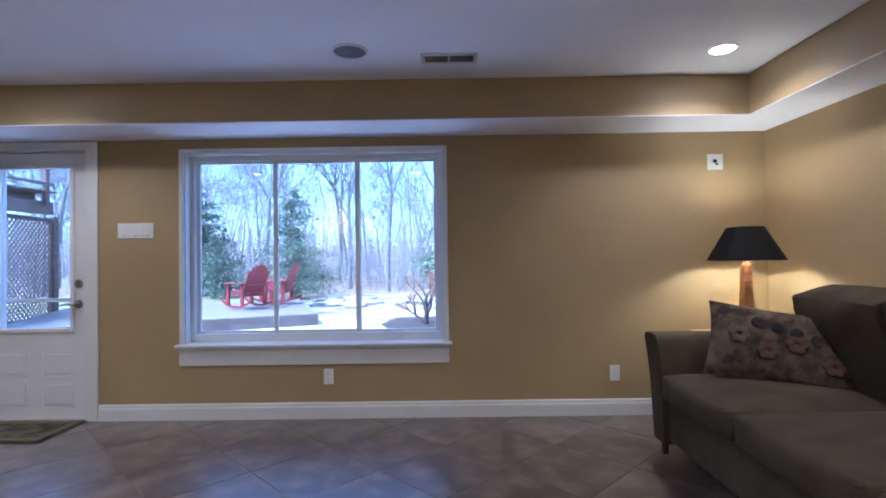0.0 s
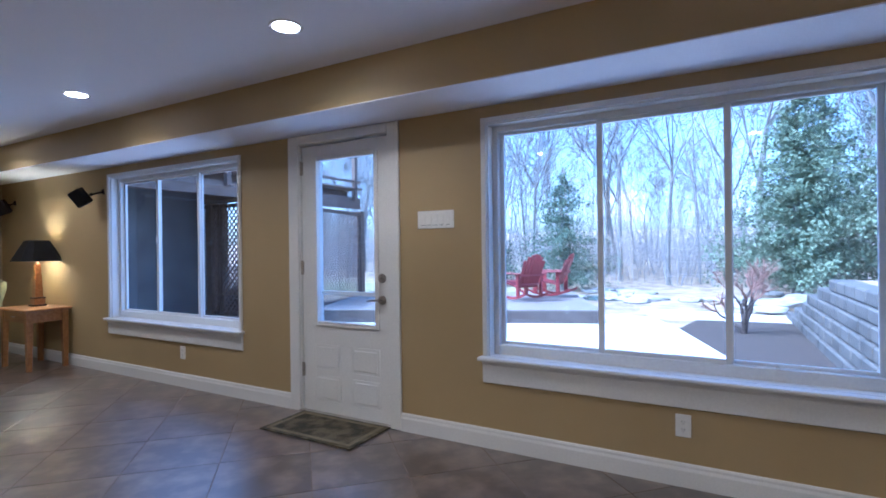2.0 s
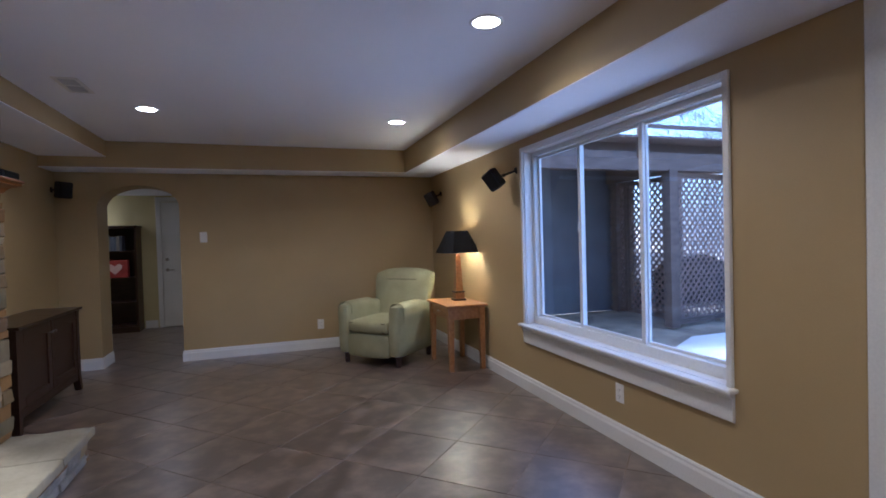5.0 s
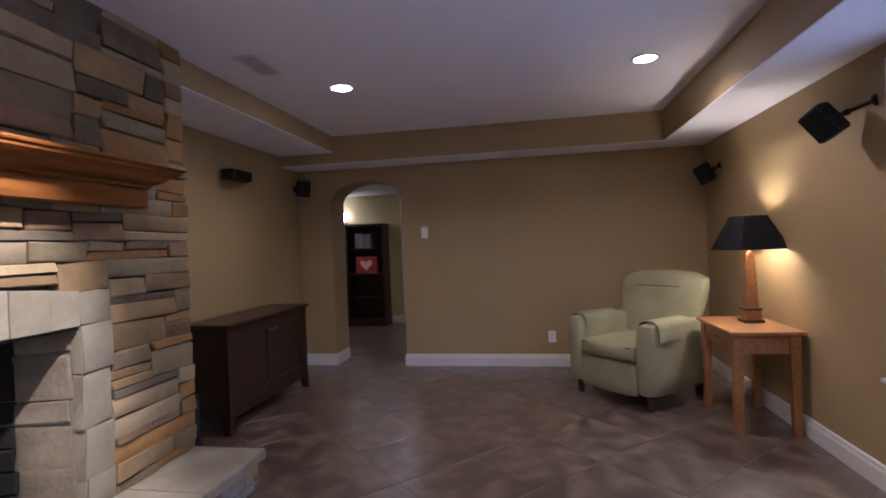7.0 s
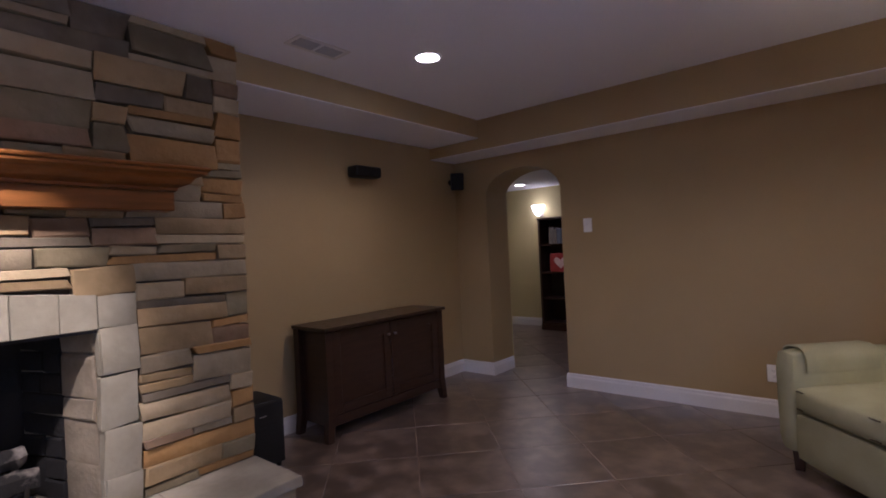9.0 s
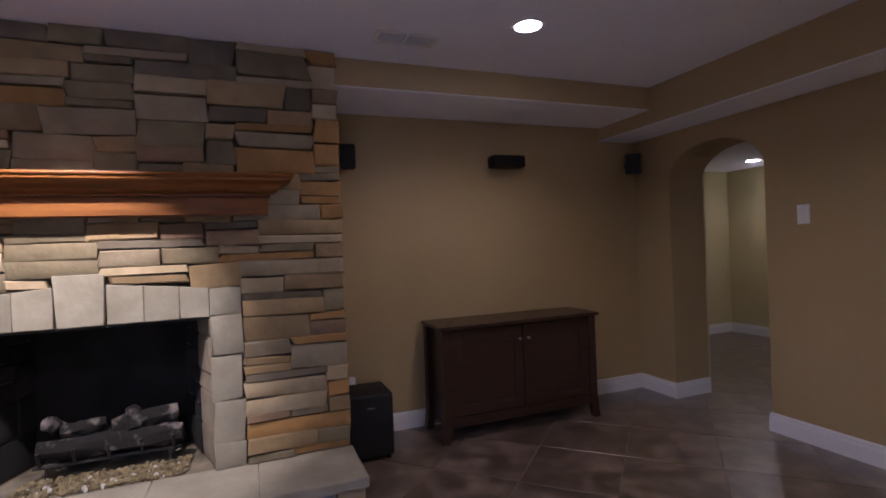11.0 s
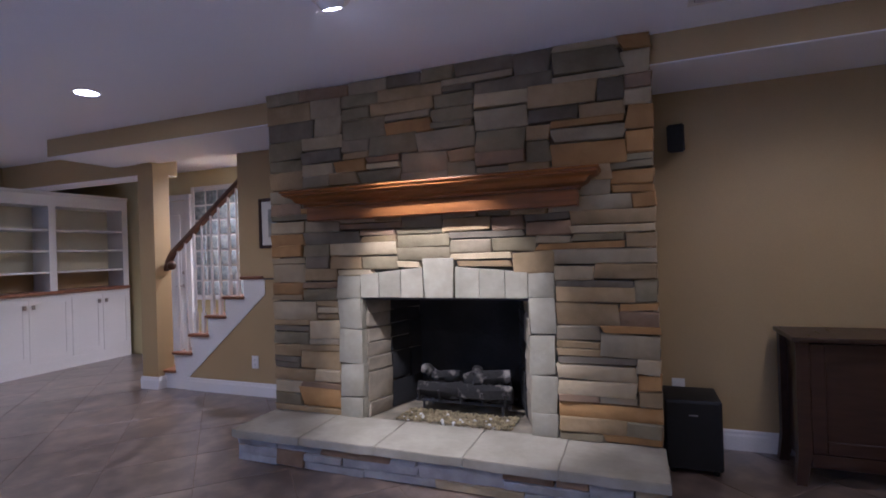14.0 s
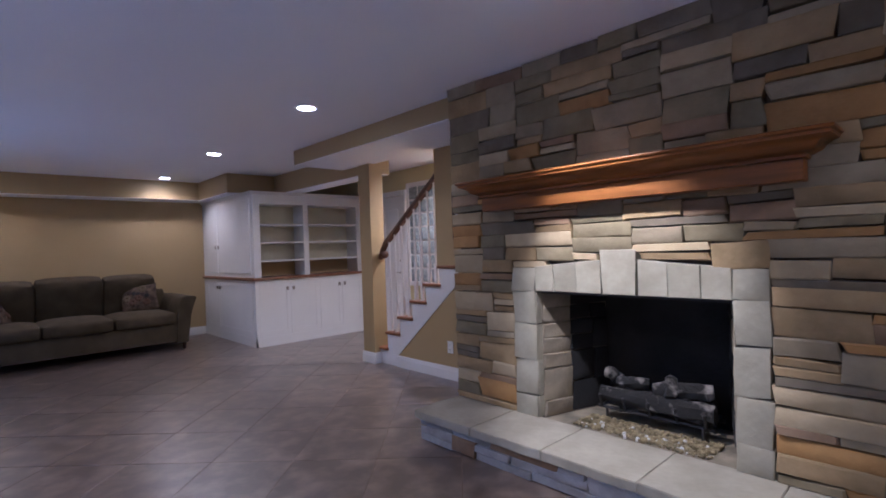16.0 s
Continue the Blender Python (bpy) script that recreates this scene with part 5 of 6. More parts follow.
# ---- built-in bookcase ----
bc = thing("bookcase", "white built-in corner bookcase with open shelves and cupboards", "bookcase")
YE = -1.57
TOP = 2.085
M_CTOP = material("brown wood counter", (0.17, 0.075, 0.035), (0.25, 0.115, 0.055), 5, 0.35, 0.05, 60, stretch=(2, 6, 2))
M_BACK = material("pale cream cabinet paint", (0.70, 0.66, 0.48), (0.74, 0.70, 0.52), 2, 0.6, 0.05, 90)
block("base", M_WHITE, (XB + 0.008, XE - 0.004, YE, YB - 0.008, 0, 0.905), parent=bc)
bm = bmesh.new()
bx(bm, XB - 0.025, XE - 0.004, YE, YB + 0.025, 0.905, 0.945, 0.008, 2)
part("counter", bm, M_CTOP, bc, "brown wooden counter top")
bm = bmesh.new()
for x0, x1, y0, y1 in ((XB + 0.004, XB + 0.02, YE, YB - 0.004), (XB + 0.004, XE - 0.004, YB - 0.02, YB - 0.004)):
    bx(bm, x0, x1, y0, y1, 0.0, 0.125)
part("plinth", bm, M_WHITE, bc)
ym = -0.63
XU = XB + 0.03
# upper carcass: sides, divider, top, shelves, tan wall left bare behind the lowest opening
for nm, b in (("side_panel", (XU, XE - 0.004, 0.06, YB - 0.01, 0.945, TOP)), ("side_panel", (XU, XU + 0.36, YE, YE + 0.03, 0.945, TOP)), ("divider", (XU, XU + 0.36, ym - 0.012, ym + 0.012, 0.945, TOP - 0.131)), ("top_panel", (XU, XU + 0.36, YE + 0.03, 0.06, TOP - 0.13, TOP))):
    block(nm, M_WHITE, b, parent=bc)
block("face_frame", M_WHITE, (XU - 0.015, XU, 0.055, YB - 0.012, 0.945, TOP - 0.13), (XU - 0.015, XU, ym - 0.04, ym + 0.04, 0.945, TOP - 0.13), (XU - 0.015, XU, YE, YE + 0.075, 0.945, TOP - 0.13), (XU - 0.015, XU, YE, YB - 0.012, TOP - 0.13, TOP), parent=bc)
block("back_panel", M_BACK, (XU + 0.345, XU + 0.36, YE + 0.03, 0.06, 1.16, TOP - 0.13), parent=bc)
block("back_panel", M_WALL, (XU + 0.345, XU + 0.36, YE + 0.03, 0.06, 0.945, 1.16), parent=bc, label="tan painted back")
for a, b in ((ym + 0.012, 0.06), (YE + 0.03, ym - 0.012)):
    for z in (1.165, 1.42, 1.67):
        block("shelf", M_WHITE, (XU + 0.004, XU + 0.345, a, b, z - 0.012, z + 0.012), parent=bc, bevel=0.003)
bm = bmesh.new()
ringed(bm, [(0.0, TOP), (0.015, TOP + 0.006), (0.035, TOP + 0.03), (0.04, TOP + 0.038)], XU, XE - 0.045, YE, YB - 0.01)
part("crown_moulding", bm, M_WHITE, bc)
def cup_door(y0, y1, z0, z1, face_x=True, hy=None, hz=None):
    r = 0.055
    def q(a, b, d0, d1, za, zb):
        return (XB + d0, XB + d1, a, b, za, zb) if face_x else (a, b, YB - d1, YB - d0, za, zb)
    dr = block("door", M_WHITE, q(y0, y0 + r, 0.002, 0.02, z0, z1), q(y1 - r, y1, 0.002, 0.02, z0, z1), q(y0 + r, y1 - r, 0.002, 0.02, z0, z0 + r), q(y0 + r, y1 - r, 0.002, 0.02, z1 - r, z1), parent=bc)
    if hy is not None:
        bm = bmesh.new()
        bx(bm, *q(hy - 0.018, hy + 0.018, -0.018, 0.002, hz - 0.025, hz + 0.025), bevel=0.006)
        part("handle", bm, M_NICKEL, dr, "square nickel pull")
for a, b, h in ((-0.345, 0.10, -0.305), (-0.80, -0.355, -0.395), (-1.19, -0.82, -1.15), (-1.56, -1.20, -1.24)):
    cup_door(a, b, 0.15, 0.86, True, h, 0.775)
for a, b, h in ((1.16, 2.40, 2.36), (2.42, 2.94, 2.46)):
    cup_door(a, b, 0.15, 0.86, False, h, 0.775)
for a, b, h in ((1.18, 2.40, 2.35), (2.42, 2.92, 2.47)):
    dr = block("door", M_WHITE, (a, b, YB - 0.009, YB + 0.004, 1.0, TOP - 0.06), parent=bc, bevel=0.003)
    block("handle", M_NICKEL, (h - 0.015, h + 0.015, YB + 0.004, YB + 0.022, 1.36, 1.42), parent=dr, bevel=0.005, label="square nickel pull")


# ---- hall beyond the arch ----
HX0, HY0, HY1, HC = -11.0, -1.68, 2.4, 2.14
structure("wall_hall_west", M_HALL, "pale yellow hall wall", (HX0 - 0.15, HX0, HY0 - 0.15, HY1 + 0.15, 0, 2.5), category="wall")
structure("wall_hall_south", M_HALL, "pale yellow hall wall", (HX0, XW - 0.25, HY0 - 0.15, HY0, 0, 2.5), category="wall")
structure("wall_hall_north", M_HALL, "pale yellow hall wall", (HX0, XW - 0.25, HY1, HY1 + 0.15, 0, 2.5), category="wall")
structure("wall_hall_east", M_HALL, "pale yellow hall wall", (XW - AT - 0.02, XW - AT - 0.002, HY0, AY0 - 0.002, 0, 2.4), (XW - AT - 0.02, XW - AT - 0.002, AY1 + 0.002, HY1, 0, 2.4), category="wall")
structure("ceiling_hall", M_CEIL, "white hall ceiling", (HX0, XW - AT, HY0, HY1, HC, HC + 0.15), category="ceiling")
baseboard("baseboard_13", (HX0, HY0), (HX0, -0.78), (1, 0))
baseboard("baseboard_14", (HX0, -0.08), (HX0, 0.10), (1, 0))
baseboard("baseboard_15", (HX0, HY0), (XW - 0.25, HY0), (0, 1))
panel_door("door_4", pose(HX0 + 0.022, 0.58, 0, 0, 0, 90), 0.76, "white panelled door at the end of the hall", -1)
bs = thing("hall_bookshelf", "tall dark wood bookshelf holding a few books in the hall", "bookshelf", pose(HX0 + 0.004, -0.42, 0, 0, 0, 90))
w, dp, h = 0.64, 0.32, 1.62
block("carcass", M_DARKWOOD, (-w / 2, -w / 2 + 0.03, -dp, 0, 0, h), (w / 2 - 0.03, w / 2, -dp, 0, 0, h), (-w / 2, w / 2, -0.012, 0, 0, h), parent=bs)
block("top", M_DARKWOOD, (-w / 2 - 0.015, w / 2 + 0.015, -dp - 0.015, 0, h, h + 0.03), parent=bs, bevel=0.004)
block("plinth", M_DARKWOOD, (-w / 2 - 0.008, w / 2 + 0.008, -dp - 0.008, -dp + 0.01, 0, 0.09), parent=bs)
for z in (0.09, 0.45, 0.83, 1.24):
    block("shelf", M_DARKWOOD, (-w / 2 + 0.03, w / 2 - 0.03, -dp + 0.01, -0.012, z, z + 0.022), parent=bs)
M_RED = material("red cloth box", (0.30, 0.035, 0.03), (0.42, 0.06, 0.05), 14, 0.8, 0.2, 120)
M_PINK = material("pale pink heart", (0.62, 0.42, 0.38), (0.7, 0.5, 0.46), 14, 0.8, 0.2, 120)
kb = thing("keepsake_box", "red box with a pale heart standing on the bookshelf", "box", pose(HX0 + 0.30, -0.40, 0.852, 0, 0, 90))
bm = bmesh.new()
bx(bm, -0.17, 0.17, -0.015, 0.10, 0, 0.27, 0.006)
part("box", bm, M_RED, kb)
bm = bmesh.new()
hp = [(0.0, 0.05), (0.09, 0.14), (0.10, 0.18), (0.075, 0.21), (0.04, 0.21), (0.0, 0.17), (-0.04, 0.21), (-0.075, 0.21), (-0.10, 0.18), (-0.09, 0.14)]
prism(bm, hp, -0.008, "y", -0.0152)
part("heart", bm, M_PINK, kb, "pale pink heart")
for k in range(7):
    c = rng.choice([(0.10, 0.12, 0.16), (0.16, 0.15, 0.13), (0.05, 0.06, 0.09), (0.2, 0.18, 0.15)])
    hgt = rng.uniform(0.20, 0.27)
    bm = bmesh.new()
    bx(bm, -0.018, 0.018, -0.02, 0.15, 0, hgt, 0.003)
    tagged(part("book", bm, material("grey book cover", c, tuple(v * 1.3 for v in c), 8, 0.7, 0.05), m=pose(HX0 + 0.28, -0.56 + k * 0.041, 1.2625, 0, 0, 90)), "dark grey book standing on the hall bookshelf", "book", "hall books")
sc = thing("wall_sconce", "white glass wall sconce, lit, in the hall", "wall lamp", pose(HX0 + 0.004, -0.84, 1.80))
bm = bmesh.new()
lathe(bm, [(0.02, -0.10), (0.055, -0.06), (0.085, 0.0), (0.10, 0.06)], 18, (0.10, 0, 0))
part("shade", bm, glow("lit frosted glass", (1.0, 0.88, 0.66), 1.5), sc, "glowing frosted shade", smooth=True)
bm = bmesh.new()
cyl(bm, (0, 0, -0.08), (0.012, 0, -0.08), 0.04, seg=14)
cyl(bm, (0.01, 0, -0.08), (0.10, 0, -0.10), 0.008, seg=8)
part("bracket", bm, M_NICKEL, sc)
picture(pose(-10.42, HY0, 1.507, 0, 0, 180), 0.27, 0.40, "small framed picture on the hall wall")
for x, y in ((-9.6, 0.45), (-10.4, -0.85)):
    t = thing("downlight", "round recessed ceiling light in the hall, lit", "ceiling light", pose(x, y, HC), group="recessed ceiling lights")
    bm = bmesh.new()
    lathe(bm, [(0.088, 0.0), (0.084, -0.007), (0.070, -0.006), (0.068, -0.001)], 24)
    part("trim_ring", bm, M_WHITE, t, smooth=True)
    bm = bmesh.new()
    lathe(bm, [(0.067, -0.0065), (0.05, -0.008), (0.02, -0.009)], 24)
    part("lens", bm, M_BULB, t, "glowing lens", smooth=True)
    la = new("hall_lamp", bpy.data.lights.new("hall_lamp", "SPOT"))
    la.data.energy, la.data.color, la.data.spot_size, la.data.spot_blend, la.data.shadow_soft_size = HALL_LAMP, LAMP, radians(140), 0.9, 0.06
    la.matrix_world = pose(x, y, HC - 0.02)
# unseen lamp added behind the soffit to brighten the stairwell
t = thing("downlight", "round recessed ceiling light over the stairs, lit", "ceiling light", pose(-1.35, -1.25, CEIL), group="recessed ceiling lights")
bm = bmesh.new()
lathe(bm, [(0.088, 0.0), (0.084, -0.007), (0.02, -0.008)], 24)
part("lens", bm, M_BULB, t, "glowing lens", smooth=True)
la = new("hidden_stair_lamp", bpy.data.lights.new("hidden_stair_lamp", "SPOT"))
la.data.energy, la.data.color, la.data.spot_size, la.data.spot_blend, la.data.shadow_soft_size = HIDDEN_STAIR_LAMP, LAMP, radians(150), 0.8, 0.06
la.matrix_world = pose(-1.35, -1.25, CEIL - 0.02)

# ---- garden ----
GZ = -0.10
M_CONC = material("pale patio concrete", (0.52, 0.50, 0.47), (0.62, 0.60, 0.57), 1.5, 0.8, 0.3, 50)
M_EARTH = material("leaf-strewn winter ground", (0.17, 0.13, 0.09), (0.36, 0.29, 0.20), 2.5, 0.95, 0.8, 22)
M_LAWN = material("pale winter lawn", (0.15, 0.16, 0.075), (0.27, 0.25, 0.13), 1.2, 0.95, 0.8, 40)
M_MULCH = material("dark bark mulch", (0.016, 0.012, 0.010), (0.085, 0.066, 0.052), 34, 0.95, 1.0, 60)
M_DECK = material("weathered grey decking", (0.17, 0.15, 0.135), (0.25, 0.225, 0.205), 4, 0.45, 0.3, 40, rand=0.06)
M_DECKSIDE = material("dark deck fascia", (0.075, 0.062, 0.055), (0.11, 0.093, 0.082), 4, 0.8, 0.3, 40)
M_LATT = material("brown stained lattice", (0.20, 0.135, 0.105), (0.28, 0.19, 0.15), 5, 0.8, 0.3, 60)
M_TIMBER = material("weathered brown timber", (0.12, 0.085, 0.065), (0.18, 0.13, 0.10), 5, 0.85, 0.4, 50, stretch=(1, 1, 4))
M_REDPAINT = material("red painted wood", (0.17, 0.022, 0.028), (0.23, 0.036, 0.040), 6, 0.5, 0.1, 60)
# bark and twig colours are lightened to mimic haze over the woods
M_BARK = material("grey bark lightened for haze", (0.15, 0.15, 0.145), (0.24, 0.235, 0.225), 8, 0.95, 0.8, 40)
M_TWIG = material("brown twig paled for haze", (0.25, 0.24, 0.235), (0.36, 0.345, 0.335), 8, 0.95, 0.3, 40)
M_NEEDLE = material("dark conifer needles", (0.075, 0.115, 0.08), (0.12, 0.165, 0.115), 3, 0.8, 0.0, 30)
M_CEDAR = material("grey green cedar foliage", (0.10, 0.14, 0.085), (0.17, 0.215, 0.14), 2, 0.85, 0.0, 30)
M_ROCK = material("grey garden rock", (0.22, 0.215, 0.20), (0.36, 0.345, 0.32), 3, 0.85, 0.6, 25, rand=0.12)
M_BLOCKW = material("pale retaining block", (0.065, 0.064, 0.060), (0.115, 0.112, 0.104), 4, 0.9, 0.7, 40, rand=0.08)
M_SIDING = material("grey house siding", (0.10, 0.10, 0.105), (0.14, 0.14, 0.145), 2, 0.7, 0.1, 60)

bm = bmesh.new()
R = 260
n = 40
cols = [[bm.verts.new((-R + 2 * R * i / n, YN + WT + (R * 1.6) * (j / n) ** 2 - 0.0, GZ - 0.03 + (0.0 if j < 7 else 0.012 * (j - 6) ** 2))) for j in range(n + 1)] for i in range(n + 1)]
for i in range(n):
    for j in range(n):
        bm.faces.new((cols[i][j], cols[i + 1][j], cols[i + 1][j + 1], cols[i][j + 1]))
tagged(part("ground", bm, M_EARTH), "leaf-strewn winter ground behind the patio", "ground", kind="structure")
def flat(name, pts, z0, z1, mt, label, category):
    bm = bmesh.new()
    prism(bm, pts, z1 - z0, "z", z0)
    return tagged(part(name, bm, mt), label, category, kind="structure")
flat("pavement", [(-5.2, YN + WT), (0.10, YN + WT), (0.10, 7.6), (-0.68, 10.0), (-1.2, 11.2), (-7.1, 11.2), (-7.1, 7.2)], GZ - 0.08, GZ, M_CONC, "pale wet concrete patio", "patio")
flat("pavement_path", [(-1.2, 11.2), (-0.45, 11.2), (1.0, 11.4), (1.0, 12.3), (-1.6, 12.6)], GZ - 0.08, GZ - 0.004, M_CONC, "pale concrete garden path", "path")
flat("ground_mulch", [(0.10, YN + WT), (1.15, YN + WT), (1.1, 11.4), (-0.45, 11.2), (-0.68, 10.0), (0.10, 7.6)], GZ - 0.09, GZ - 0.012, M_MULCH, "bed of dark bark mulch", "mulch bed")
flat("ground_lawn", [(-30, 13.5), (-5.5, 13.2), (-5.8, 19.5), (-34, 22)], GZ - 0.05, GZ - 0.015, M_LAWN, "pale winter lawn", "lawn")

# raised deck platform, its boards laid along its front
dk = thing("garden_deck", "low grey wooden deck platform on the patio", "deck", pose(-1.90, 9.98, GZ, 0, 0, 202))
DL, DW = 5.2, 3.9
block("fascia", M_DECKSIDE, (0, DL, 0.0, 0.03, 0, 0.215), (0, 0.03, -DW, 0.0, 0, 0.215), (DL - 0.03, DL, -DW, 0, 0, 0.215), parent=dk)
me = None
for i in range(28):
    if me is None:
        bm = bmesh.new()
        bx(bm, -0.02, DL + 0.02, -0.066, 0.066, 0, 0.025, 0.004)
        me = mesh_of("board", bm, M_DECK)
    ob = new("board", me)
    ob.parent = dk
    ob.matrix_basis = pose(0, -0.045 - 0.139 * i, 0.212, 0, 0, 0)


def rocking_chair(m, label):
    t = thing("rocking_chair", label, "rocking chair", m, "red rocking chairs")
    for s in (-1, 1):
        bm = bmesh.new()
        n = 10
        pts = [(-0.50 + 1.0 * i / n, 0.035 + 0.13 * (2 * i / n - 1) ** 2) for i in range(n + 1)]
        pts = pts + [(x, z + 0.05) for x, z in pts[::-1]]
        prism(bm, pts, s * 0.03, "x", s * 0.27)
        part("rocker", bm, M_REDPAINT, t)
        block("arm", M_REDPAINT, (s * 0.33 - 0.06, s * 0.33 + 0.06, -0.34, 0.34, 0.56, 0.582), parent=t, bevel=0.008)
        block("leg", M_REDPAINT, (s * 0.29 - 0.02, s * 0.29 + 0.02, -0.32, -0.22, 0.08, 0.56), parent=t)
        block("leg", M_REDPAINT, (s * 0.29 - 0.02, s * 0.29 + 0.02, 0.20, 0.28, 0.08, 0.56), parent=t)
    for i in range(6):
        part("seat_slat", (lambda b: (bx(b, -0.27, 0.27, -0.04, 0.04, -0.01, 0.01, 0.004), b)[1])(bmesh.new()), M_REDPAINT, t, m=pose(0, -0.29 + i * 0.088, 0.385 - 0.018 * i, -10))
    for i in range(7):
        u = (i - 3) / 3
        hh = 0.74 - 0.14 * u * u
        bm = bmesh.new()
        bx(bm, -0.036, 0.036, -0.01, 0.01, 0, hh, 0.008, 2)
        part("back_slat", bm, M_REDPAINT, t, m=pose(u * 0.20, 0.20 - 0.02 * abs(u), 0.29, -24, 3.5 * u, 0))
    block("back_rail", M_REDPAINT, (-0.30, 0.30, 0.31, 0.345, 0.52, 0.56), parent=t)
    block("back_rail", M_REDPAINT, (-0.26, 0.26, 0.235, 0.26, 0.33, 0.37), parent=t)
    return t


ZD = GZ + 0.237
rocking_chair(pose(-3.70, 11.0, ZD, 0, 0, 236), "red painted wooden rocking chair turned away from the house")
rocking_chair(pose(-3.38, 12.0, ZD, 0, 0, 268), "red painted wooden rocking chair seen from its side")
rocking_chair(pose(-6.05, 12.0, ZD, 0, 0, 100), "red painted wooden rocking chair at the end of the deck")

# retaining wall of stepped blocks
rw = thing("retaining_wall", "pale stepped concrete block retaining wall", "retaining wall", kind="structure")
me = None
for r in range(6):
    ln = 12.0 - 0.55 * r
    i = 0
    y = 4.4 + (0.22 if r % 2 else 0)
    while y < ln:
        if me is None:
            bm = bmesh.new()
            bx(bm, -0.13, 0.13, -0.215, 0.215, 0, 0.148, 0.018, 1)
            me = mesh_of("retaining_block", bm, M_BLOCKW)
        ob = new("retaining_block", me)
        ob.parent = rw
        ob.matrix_basis = pose(1.17 + 0.03 * r - 0.012 * (y - 7.8), y, GZ - 0.03 + r * 0.152, 0, 0, rng.uniform(-1.5, 1.5))
        y += 0.44
structure("ground_bank", M_EARTH, "earth bank behind the retaining wall", (1.42, 12, YN + WT, 10.4, GZ - 0.1, 0.70), category="bank")

# flat boulders beyond the patio
def rock(x, y, z, sx, sy, sz):
    bm = bmesh.new()
    bmesh.ops.create_icosphere(bm, subdivisions=2, radius=1)
    o = Vector((rng.random() * 20, rng.random() * 20, 0))
    for v in bm.verts:
        k = 1 + 0.35 * noise.noise(v.co * 1.3 + o)
        v.co = Vector((v.co.x * sx * k, v.co.y * sy * k, max(-0.4, min(0.75, v.co.z * k)) * sz))
    ob = part("boulder", bm, M_ROCK, m=pose(x, y, z, 0, 0, rng.uniform(0, 180)))
    tagged(ob, "flat grey boulder at the edge of the garden", "boulder", "garden boulders")
for k in range(22):
    x = rng.uniform(-3.8, 1.4)
    rock(x, 14.6 + rng.uniform(-0.8, 2.6), GZ, rng.uniform(0.2, 0.45), rng.uniform(0.15, 0.35), rng.uniform(0.06, 0.14))
for x, y, z, a in ((0.5, 13.6, 0.0, 0.7), (1.0, 13.2, 0.22, 0.8), (0.2, 14.2, 0.12, 0.6), (1.5, 13.9, 0.3, 0.7), (0.75, 12.9, 0.05, 0.5)):
    rock(x, y, z * 0.6 + GZ, a * 0.75, 0.35, 0.13)
bm = bmesh.new()
lathe(bm, [(1.0, 0), (0.98, 0.012)], 24, (0, 0, 0), (1.2, 0.7))
tagged(part("water", bm, material("dark pond water", (0.03, 0.05, 0.05), (0.05, 0.075, 0.07), 2, 0.06, 0.1, 12), m=pose(-3.0, 14.6, GZ - 0.028)), "small dark garden pond", "pond", kind="structure")

# ---- space under the upper deck: lattice, posts, joists ----
def lattice(m, w, h, label):
    t = thing("lattice_panel", label, "lattice", m, "lattice panels")
    block("frame", M_TIMBER, (0, 0.06, -0.03, 0.03, 0, h), (w - 0.06, w, -0.03, 0.03, 0, h), (0.06, w - 0.06, -0.03, 0.03, 0, 0.07), (0.06, w - 0.06, -0.03, 0.03, h - 0.07, h), parent=t)
    for s, y in ((1, -0.006), (-1, 0.006)):
        bm = bmesh.new()
        step = 0.128
        k = -h
        while k < w:
            a0, a1 = max(0, k), min(w, k + h)
            if a1 - a0 > 0.05:
                p, q = Vector((a0, 0, a0 - k)), Vector((a1, 0, a1 - k))
                if s < 0:
                    p, q = Vector((w - p.x, 0, p.z)), Vector((w - q.x, 0, q.z))
                d = (q - p).normalized()
                nn = Vector((-d.z, 0, d.x)) * 0.016
                f = [bm.verts.new(Vector((c.x, y + dy, c.z))) for dy in (-0.005, 0.005) for c in (p - nn, p + nn, q + nn, q - nn)]
                for ix in ((0, 1, 2, 3), (7, 6, 5, 4), (0, 4, 5, 1), (1, 5, 6, 2), (2, 6, 7, 3), (3, 7, 4, 0)):
                    bm.faces.new([f[i] for i in ix])
            k += step
        tagged(part("slats", bm, M_LATT, t), kind="stuff")


LX, LY = -7.75, 7.5
for i in range(2):
    lattice(pose(LX - 0.35 * i - 0.02, LY + 0.1 + 2.0 * i, GZ + 0.03, 0, 0, 99.5), 1.96, 2.28, "brown wooden lattice panel under the deck")
for i in range(2):
    lattice(pose(LX - 0.15 - 1.2 * (i + 1), LY + 0.35, GZ + 0.03), 1.18, 2.28, "brown wooden lattice panel in the shade of the deck")
up = thing("upper_deck", "brown timber upper deck on posts above the patio", "deck")
for x, y in ((LX, LY), (LX - 0.36, LY + 2.06), (LX - 0.71, LY + 4.12), (-9.4, LY + 0.35)):
    block("post", M_TIMBER, (x - 0.075, x + 0.075, y - 0.075, y + 0.075, GZ, 2.25), parent=up)
block("beam", M_TIMBER, (LX - 0.06, LX + 0.06, YN + WT + 0.02, 10.66, 2.22, 2.48), parent=up)
block("beam", M_TIMBER, (-9.5, LX - 0.06, LY + 0.2, LY + 0.3, 2.22, 2.48), parent=up)
for i in range(9):
    x = LX - 0.30 - 0.26 * i
    block("joist", M_TIMBER, (x - 0.02, x + 0.02, YN + WT + 0.02, 10.6, 2.481, 2.67), parent=up)
